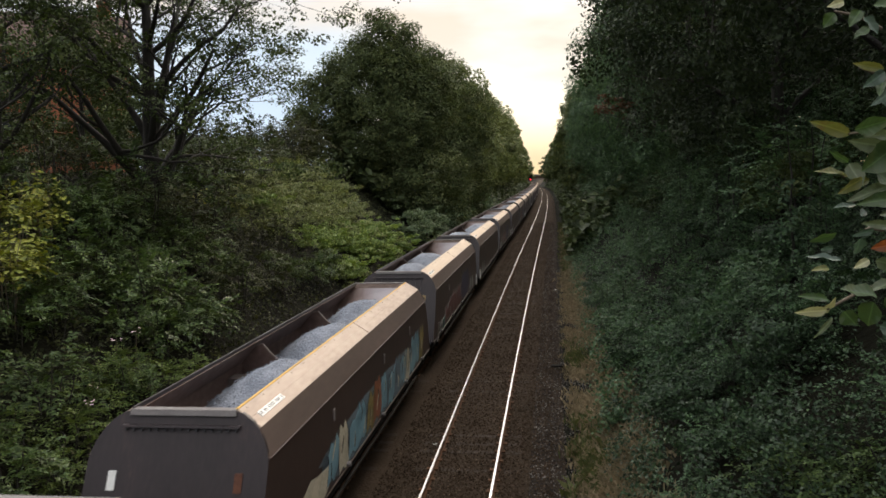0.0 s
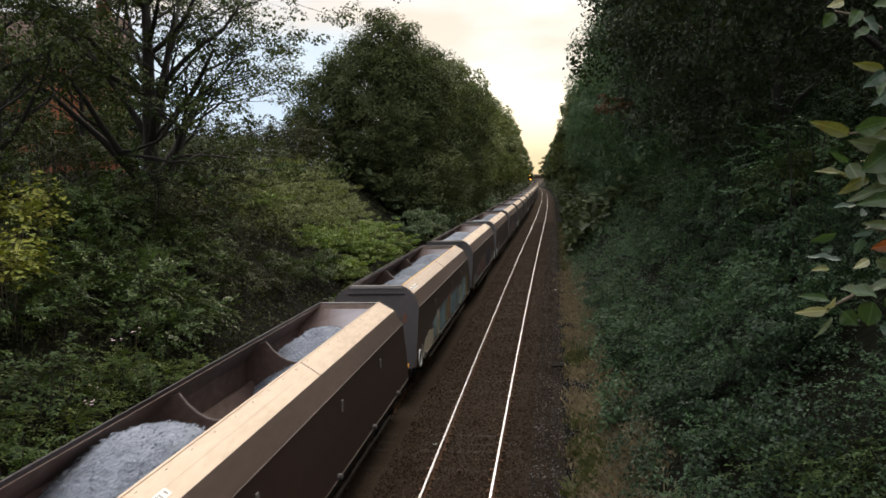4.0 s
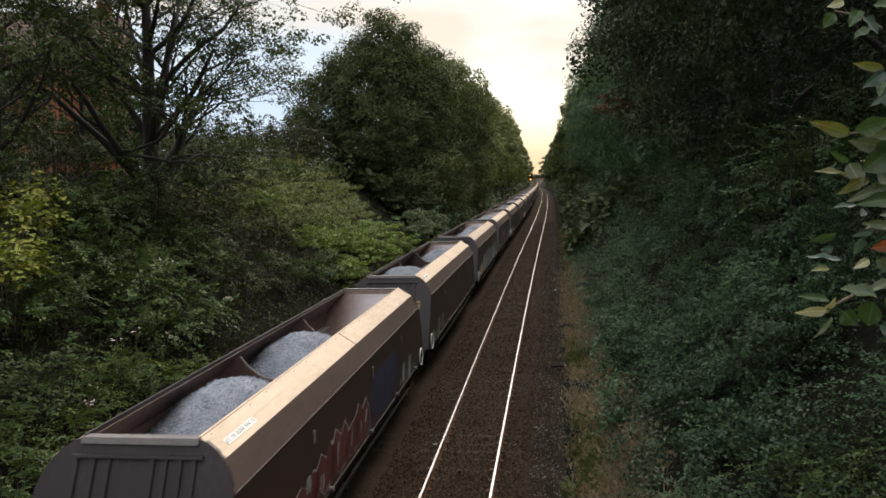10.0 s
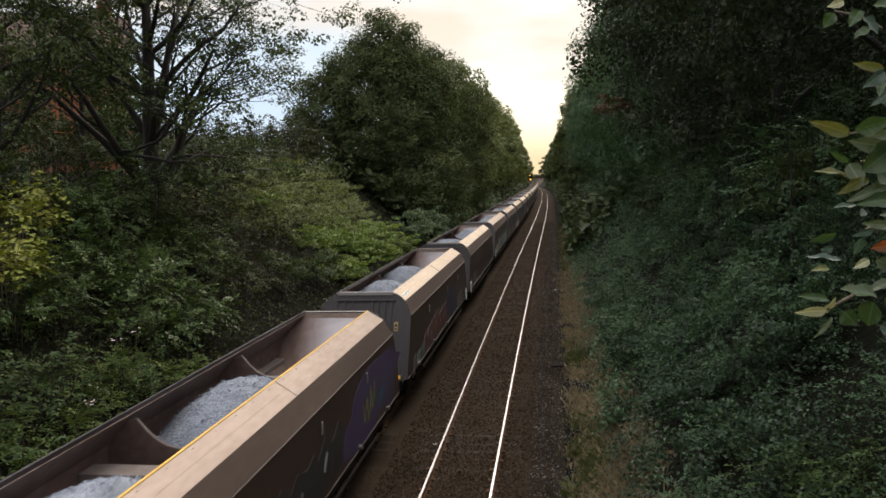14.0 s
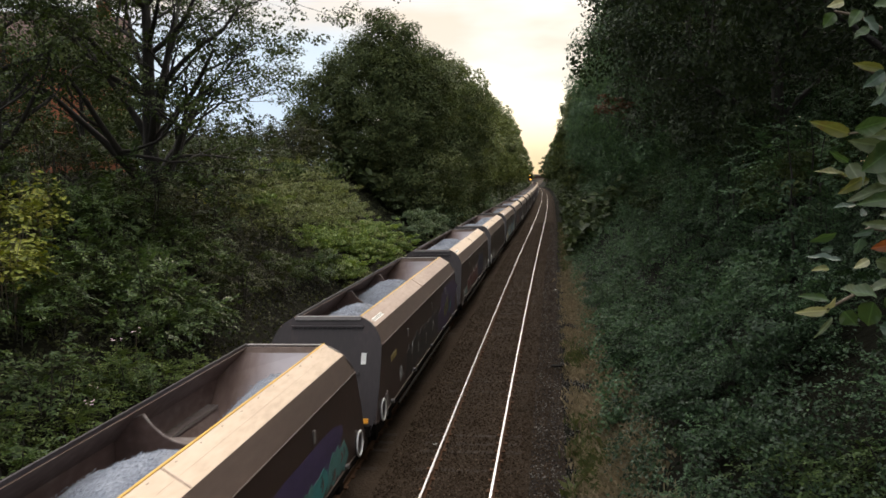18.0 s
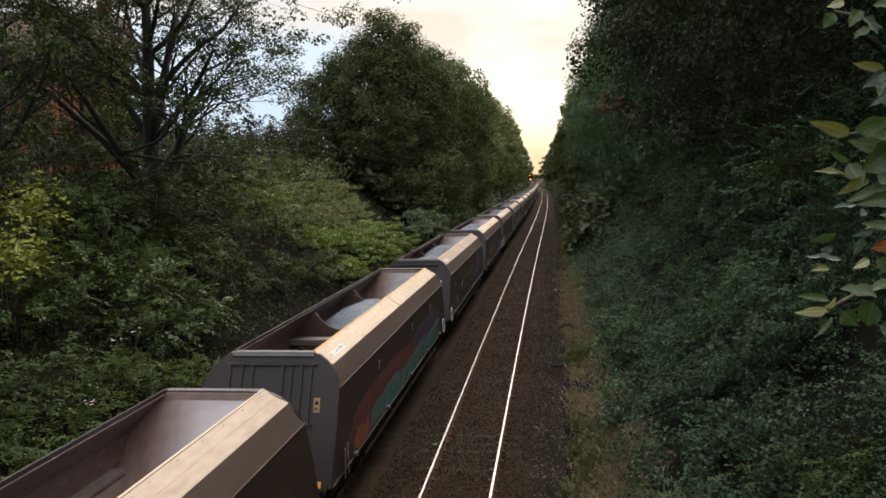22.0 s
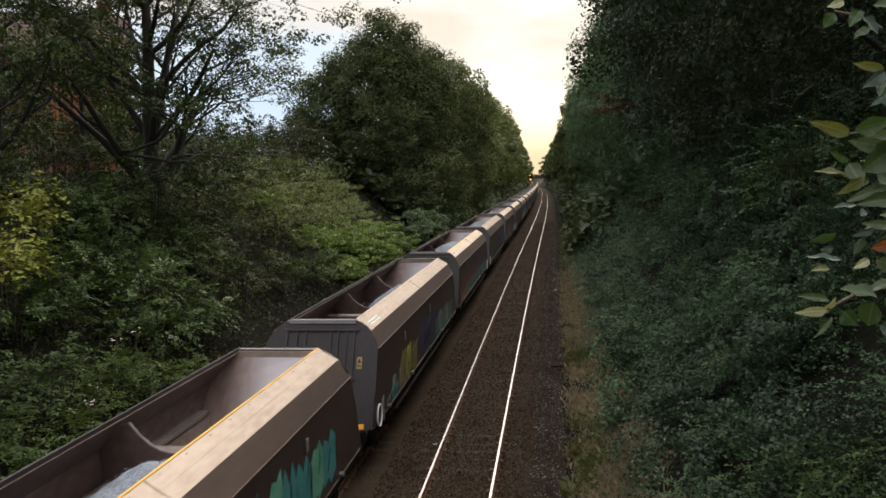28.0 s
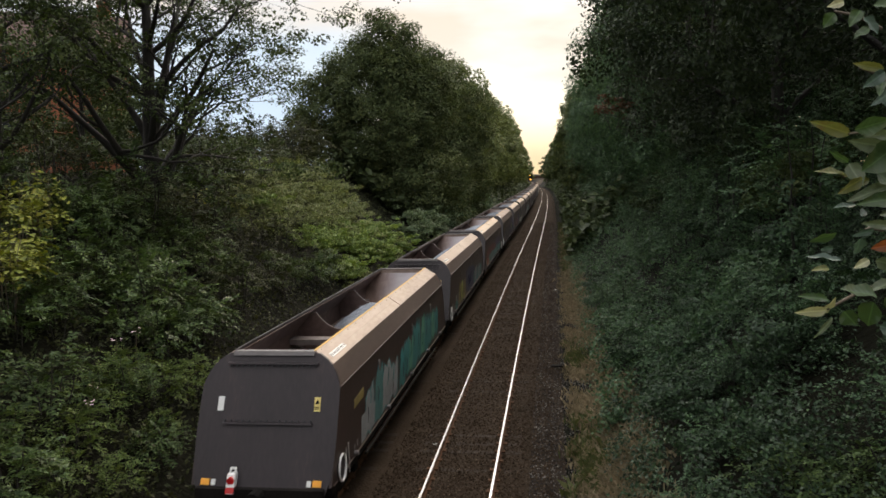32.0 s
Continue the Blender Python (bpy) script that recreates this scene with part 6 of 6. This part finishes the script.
# right bank
y_ = 8.0
while y_ < 130:
    u = 4.6 if y_ < 42 else 6.9
    for j in range(3 if y_ < 40 else (2 if y_ < 75 else 1)):
        k, u1, y1, s1 = ("ivy", "ivy", "ivy", "shade")[rnd_.randrange(4)] if y_ < 42 else "shade", u + 1.9 * j + rnd_.uniform(-0.3, 0.5), y_ + rnd_.uniform(-0.8, 0.8), rnd_.uniform(0.6, 1.0) * (1.0 if y_ < 60 else 1.7)
        if not in_hollow(u1, y1):
            bush(k, left_of(y_, u1), y1, s1)
    y_ += 2.6 if y_ < 40 else 4.2
for x, yy, s in ((3.4, 12.1, 0.65), (3.7, 11.2, 0.6), (4.3, 10.6, 0.65), (4.9, 10.2, 0.6)):
    bush("spray_deep", x, yy, s)
for x, yy, s in ((3.2, 15.0, 0.8), (3.9, 17.4, 0.9), (4.6, 19.6, 1.0), (5.3, 17.0, 0.9), (3.0, 20.5, 0.8), (4.0, 23.0, 1.0), (5.6, 22.5, 1.1), (3.0, 26.0, 0.8), (4.6, 27.5, 1.0), (3.4, 31.0, 0.9)):
    bush("mound", x, yy, s)


def build_flowers(x, y, z, seed):
    """A balsam stem with a few pale pink hooded flowers."""
    rnd = random.Random(seed)
    e = tagged(new("balsam_plant"), "tall balsam stem with pale pink flowers on the bank", "flower")
    e.location = (x, y, ground_z(x, y) - 0.1)
    h = z
    bm = bmesh.new()
    cyl(bm, (0, 0, 0), (0.05, 0.02, h), 0.012, 0.006, seg=6)
    part("stem", bm, "stem_pale", e)
    for i in range(6):
        a, zz = rnd.uniform(0, 6.28), h - rnd.uniform(0.0, 0.22)
        c = Vector((0.05 + 0.09 * math.cos(a), 0.02 + 0.09 * math.sin(a), zz))
        bm = bmesh.new()
        for k in range(3):
            b = a + (k - 1) * 0.9
            o = Vector((math.cos(b), math.sin(b), 0.35))
            sd = Vector((-math.sin(b), math.cos(b), 0)) * 0.022
            vs = [bm.verts.new(c), bm.verts.new(c + o * 0.03 + sd), bm.verts.new(c + o * 0.055), bm.verts.new(c + o * 0.03 - sd)]
            bm.faces.new(vs)
        part("blossom", bm, "petal_pink", e)


for i_, (x, yy, h) in enumerate(((-10.8, 19.3, 1.5), (-10.2, 16.9, 1.35), (-10.9, 20.5, 1.4), (-10.5, 17.6, 1.3))):
    build_flowers(x, yy, h, 300 + i_)
for kind_ in KINDS.values():
    for src_ in kind_:
        if src_.name not in PLACED:
            for ob_ in (*src_.children_recursive, src_):
                bpy.data.objects.remove(ob_)


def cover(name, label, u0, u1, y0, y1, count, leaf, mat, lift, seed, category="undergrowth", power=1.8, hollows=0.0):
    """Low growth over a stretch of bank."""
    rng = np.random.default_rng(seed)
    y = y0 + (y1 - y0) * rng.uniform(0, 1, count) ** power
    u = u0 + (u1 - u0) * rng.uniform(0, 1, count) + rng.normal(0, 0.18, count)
    # thin spots let the near-black soil show as shaded gaps
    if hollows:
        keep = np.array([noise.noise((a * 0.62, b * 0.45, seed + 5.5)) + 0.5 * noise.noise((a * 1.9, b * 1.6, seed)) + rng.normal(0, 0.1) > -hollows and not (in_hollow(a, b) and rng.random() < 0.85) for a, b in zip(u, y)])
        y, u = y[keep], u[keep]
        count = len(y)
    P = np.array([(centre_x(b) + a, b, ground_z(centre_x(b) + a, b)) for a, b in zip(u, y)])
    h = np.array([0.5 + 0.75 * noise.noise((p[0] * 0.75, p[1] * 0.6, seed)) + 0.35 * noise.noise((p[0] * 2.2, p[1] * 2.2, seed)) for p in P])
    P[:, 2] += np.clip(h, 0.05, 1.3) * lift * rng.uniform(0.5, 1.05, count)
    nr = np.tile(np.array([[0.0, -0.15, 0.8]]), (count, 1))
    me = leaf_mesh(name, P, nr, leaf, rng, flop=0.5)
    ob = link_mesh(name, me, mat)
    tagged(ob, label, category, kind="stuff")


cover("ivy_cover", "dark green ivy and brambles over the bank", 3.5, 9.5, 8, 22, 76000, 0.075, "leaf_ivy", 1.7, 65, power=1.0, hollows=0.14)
cover("ivy_cover", "dark green ivy and brambles over the bank", 3.4, 10.5, 21, 70, 64000, 0.11, "leaf_ivy_lit", 1.6, 61, power=1.6, hollows=0.22)
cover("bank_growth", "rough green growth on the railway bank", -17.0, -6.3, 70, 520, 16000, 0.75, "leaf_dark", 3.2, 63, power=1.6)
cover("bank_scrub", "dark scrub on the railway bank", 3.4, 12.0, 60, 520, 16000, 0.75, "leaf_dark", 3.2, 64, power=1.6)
# low filler leaves, coloured dark for the shade between the bushes
cover("bramble_cover", "tangled green brambles on the bank", -16.5, -6.2, 8, 75, 46000, 0.13, "leaf_olive", 0.6, 62)


def blades(name, label, strips, count, height, mat, seed):
    """Upright grass blades, thin bent triangles."""
    rng = np.random.default_rng(seed)
    ys, us = [], []
    for y0, y1, u0, u1, share in strips:
        n = int(count * share)
        ys.append(rng.uniform(y0, y1, n))
        us.append(rng.uniform(u0, u1, n) + 0.12 * np.sin(ys[-1] * 2.3) + rng.normal(0, 0.16, n))
    y, u = np.concatenate(ys), np.concatenate(us)
    keep = np.array([noise.noise((a * 1.1, b * 0.55, seed)) + rng.normal(0, 0.3) > -0.05 for a, b in zip(u, y)])
    y, u = y[keep], u[keep]
    n = len(y)
    P = np.array([(centre_x(b) + a, b, ground_z(centre_x(b) + a, b)) for a, b in zip(u, y)])
    h = height * rng.uniform(0.4, 1.2, n)
    a = rng.uniform(0, 2 * np.pi, n)
    side = np.stack([np.cos(a), np.sin(a), 0 * a], 1) * 0.012
    lean = np.stack([rng.normal(0, 0.3, n), rng.normal(0, 0.3, n), np.ones(n)], 1) * h[:, None]
    bend = np.stack([rng.normal(0, 0.45, n), rng.normal(0, 0.45, n), 0 * a], 1) * h[:, None]
    V = np.stack([P - side, P + side, P + lean * 0.6 + side * 0.7, P + lean * 0.85 + bend * 0.6], 1)
    i = np.arange(n)[:, None] * 4
    F = np.concatenate([i + np.array([[0, 1, 2]]), i + np.array([[0, 2, 3]])], 1).reshape(-1, 3)
    ob = link_mesh(name, quick_mesh(name, V.reshape(-1, 3), F), mat)
    tagged(ob, label, "grass", kind="stuff")


blades("dry_grass", "straw-coloured dry grass along the trackside", [(13, 26, 2.75, 4.2, 0.46), (26, 60, 2.75, 3.8, 0.40), (60, 110, 2.9, 3.6, 0.14)], 52000, 0.24, "grass_dry", 71)
blades("green_grass", "green grass and weeds along the trackside", [(18, 24, 2.7, 3.3, 0.2), (30, 36, 2.8, 3.3, 0.15), (60, 120, 2.8, 3.4, 0.4), (40, 110, -6.6, -5.9, 0.25)], 8000, 0.30, "grass_green", 72)


# ---- odds and ends on the trackside ----


def build_board():
    e = tagged(new("timber_board"), "dark weathered timber board lying beside the track", "board")
    x, y = 0.08, 30.6
    e.matrix_world = pose(x, y, ground_z(x, y) + 0.045, 0, 0, 6)
    bm = bmesh.new()
    box(bm, -0.52, 0.52, -0.11, 0.11, -0.03, 0.03)
    bmesh.ops.bevel(bm, geom=bm.edges[:], offset=0.008, segments=1, affect="EDGES")
    part("plank", bm, "dark_steel", e)
    bm = bmesh.new()
    box(bm, -0.46, 0.30, 0.14, 0.25, -0.03, 0.015)
    part("batten", bm, "dark_steel", e)


build_board()


def litter(x, y, s, turn):
    bm = bmesh.new()
    rnd = random.Random(int(y * 10))
    g = [[bm.verts.new(((i - 1.5) * s / 3, (j - 1) * s / 3, rnd.uniform(0, 0.35) * s)) for j in range(3)] for i in range(4)]
    for i in range(3):
        for j in range(2):
            bm.faces.new((g[i][j], g[i + 1][j], g[i + 1][j + 1], g[i][j + 1]))
    r = bmesh.ops.extrude_face_region(bm, geom=bm.faces[:])
    for v in r["geom"]:
        if isinstance(v, bmesh.types.BMVert):
            v.co.z += 0.004
    ob = part("paper_scrap", bm, "white_paint")
    ob.matrix_world = pose(x, y, ground_z(x, y) + 0.03, 0, 0, turn)
    tagged(ob, "crumpled white scrap of paper on the ballast", "litter", group="scraps of litter")


for x, y, s, turn in ((-3.05, 21.0, 0.09, 20), (0.58, 18.9, 0.09, 70), (0.30, 51.5, 0.16, 10), (0.50, 19.6, 0.06, 110)):
    litter(x, y, s, turn)

# ---- the sapling beside the lens: a few leafy twigs reach into view ----


def near_leaf(length, width, curl, mat, parent, m):
    bm = bmesh.new()
    nl, rows = 9, []
    for i in range(nl):
        t = i / (nl - 1)
        w = width * 0.5 * math.sin(math.pi * min(1.0, t ** 0.72 * 0.97 + 0.03)) ** 0.85 * (1 + 0.06 * math.sin(9 * t + length * 900)) * (1.0 if i < nl - 1 else 0.1)
        x, z = length * t, -curl * length * t * t + 0.012 * length * math.sin(11 * t + curl * 40)
        lift = [0.42 + 0.2 * math.sin(13 * t + curl * 30), 0.12, -0.06, 0.14, 0.38 + 0.2 * math.sin(10 * t + curl * 50)]
        rows.append([bm.verts.new((x, q * w, z + h * w)) for q, h in zip((-1, -0.5, 0, 0.5, 1), lift)])
    for a, b in zip(rows[:-1], rows[1:]):
        for j in range(4):
            bm.faces.new((a[j], b[j], b[j + 1], a[j + 1]))
    ob = part("leaf", bm, mat, parent, smooth=True)
    ob.matrix_local = m
    return ob


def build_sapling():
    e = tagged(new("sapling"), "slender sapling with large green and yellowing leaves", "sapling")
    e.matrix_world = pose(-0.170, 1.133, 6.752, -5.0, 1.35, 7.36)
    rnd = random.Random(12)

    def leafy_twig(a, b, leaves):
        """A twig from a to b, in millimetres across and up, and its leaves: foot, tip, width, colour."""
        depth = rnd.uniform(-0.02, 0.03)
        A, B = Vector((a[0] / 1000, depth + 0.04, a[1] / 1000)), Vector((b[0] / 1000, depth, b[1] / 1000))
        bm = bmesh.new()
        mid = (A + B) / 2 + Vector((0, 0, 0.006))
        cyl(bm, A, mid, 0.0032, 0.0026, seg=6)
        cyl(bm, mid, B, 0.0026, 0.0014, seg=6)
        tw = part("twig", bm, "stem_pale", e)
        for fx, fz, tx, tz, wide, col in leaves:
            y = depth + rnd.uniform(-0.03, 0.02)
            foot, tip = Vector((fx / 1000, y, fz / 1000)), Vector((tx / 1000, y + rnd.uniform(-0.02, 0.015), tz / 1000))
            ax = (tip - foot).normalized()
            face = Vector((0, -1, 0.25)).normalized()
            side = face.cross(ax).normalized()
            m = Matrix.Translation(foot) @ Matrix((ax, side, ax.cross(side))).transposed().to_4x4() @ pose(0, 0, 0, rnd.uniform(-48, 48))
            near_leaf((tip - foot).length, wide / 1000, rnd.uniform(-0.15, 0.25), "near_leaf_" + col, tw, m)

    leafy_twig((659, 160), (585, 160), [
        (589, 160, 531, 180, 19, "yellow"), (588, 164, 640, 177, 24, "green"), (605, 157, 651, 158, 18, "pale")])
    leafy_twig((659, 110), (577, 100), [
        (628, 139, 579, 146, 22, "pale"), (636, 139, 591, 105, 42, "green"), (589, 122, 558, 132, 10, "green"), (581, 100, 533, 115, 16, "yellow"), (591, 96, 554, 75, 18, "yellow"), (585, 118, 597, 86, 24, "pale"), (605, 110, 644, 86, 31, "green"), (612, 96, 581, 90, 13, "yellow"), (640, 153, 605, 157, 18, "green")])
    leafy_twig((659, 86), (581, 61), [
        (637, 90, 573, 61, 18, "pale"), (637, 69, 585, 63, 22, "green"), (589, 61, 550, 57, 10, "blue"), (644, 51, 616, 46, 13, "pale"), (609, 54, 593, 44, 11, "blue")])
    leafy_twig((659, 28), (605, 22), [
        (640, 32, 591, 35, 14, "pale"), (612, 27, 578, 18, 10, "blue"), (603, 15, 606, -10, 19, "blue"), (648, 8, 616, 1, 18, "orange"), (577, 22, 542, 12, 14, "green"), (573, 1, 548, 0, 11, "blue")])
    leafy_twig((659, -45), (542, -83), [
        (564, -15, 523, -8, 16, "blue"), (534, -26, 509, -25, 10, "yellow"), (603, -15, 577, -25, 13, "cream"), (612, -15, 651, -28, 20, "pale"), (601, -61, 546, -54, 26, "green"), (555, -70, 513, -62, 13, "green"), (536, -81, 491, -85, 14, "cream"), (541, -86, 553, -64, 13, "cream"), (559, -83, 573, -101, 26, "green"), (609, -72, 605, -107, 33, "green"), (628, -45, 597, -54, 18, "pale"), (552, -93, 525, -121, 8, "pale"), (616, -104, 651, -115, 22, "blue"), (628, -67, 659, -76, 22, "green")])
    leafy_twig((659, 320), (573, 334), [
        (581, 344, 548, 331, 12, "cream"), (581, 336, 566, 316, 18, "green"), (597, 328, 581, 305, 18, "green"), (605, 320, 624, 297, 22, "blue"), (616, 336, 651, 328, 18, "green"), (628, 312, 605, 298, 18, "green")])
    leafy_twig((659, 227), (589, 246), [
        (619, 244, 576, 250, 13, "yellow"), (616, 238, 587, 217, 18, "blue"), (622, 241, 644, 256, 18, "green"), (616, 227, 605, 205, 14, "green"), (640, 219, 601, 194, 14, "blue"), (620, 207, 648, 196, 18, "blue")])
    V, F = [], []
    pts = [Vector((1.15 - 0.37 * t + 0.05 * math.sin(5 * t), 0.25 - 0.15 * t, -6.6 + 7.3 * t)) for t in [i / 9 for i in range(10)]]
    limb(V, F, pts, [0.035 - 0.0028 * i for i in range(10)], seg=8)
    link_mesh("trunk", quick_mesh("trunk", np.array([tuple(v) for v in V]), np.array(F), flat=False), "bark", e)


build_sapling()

motions()
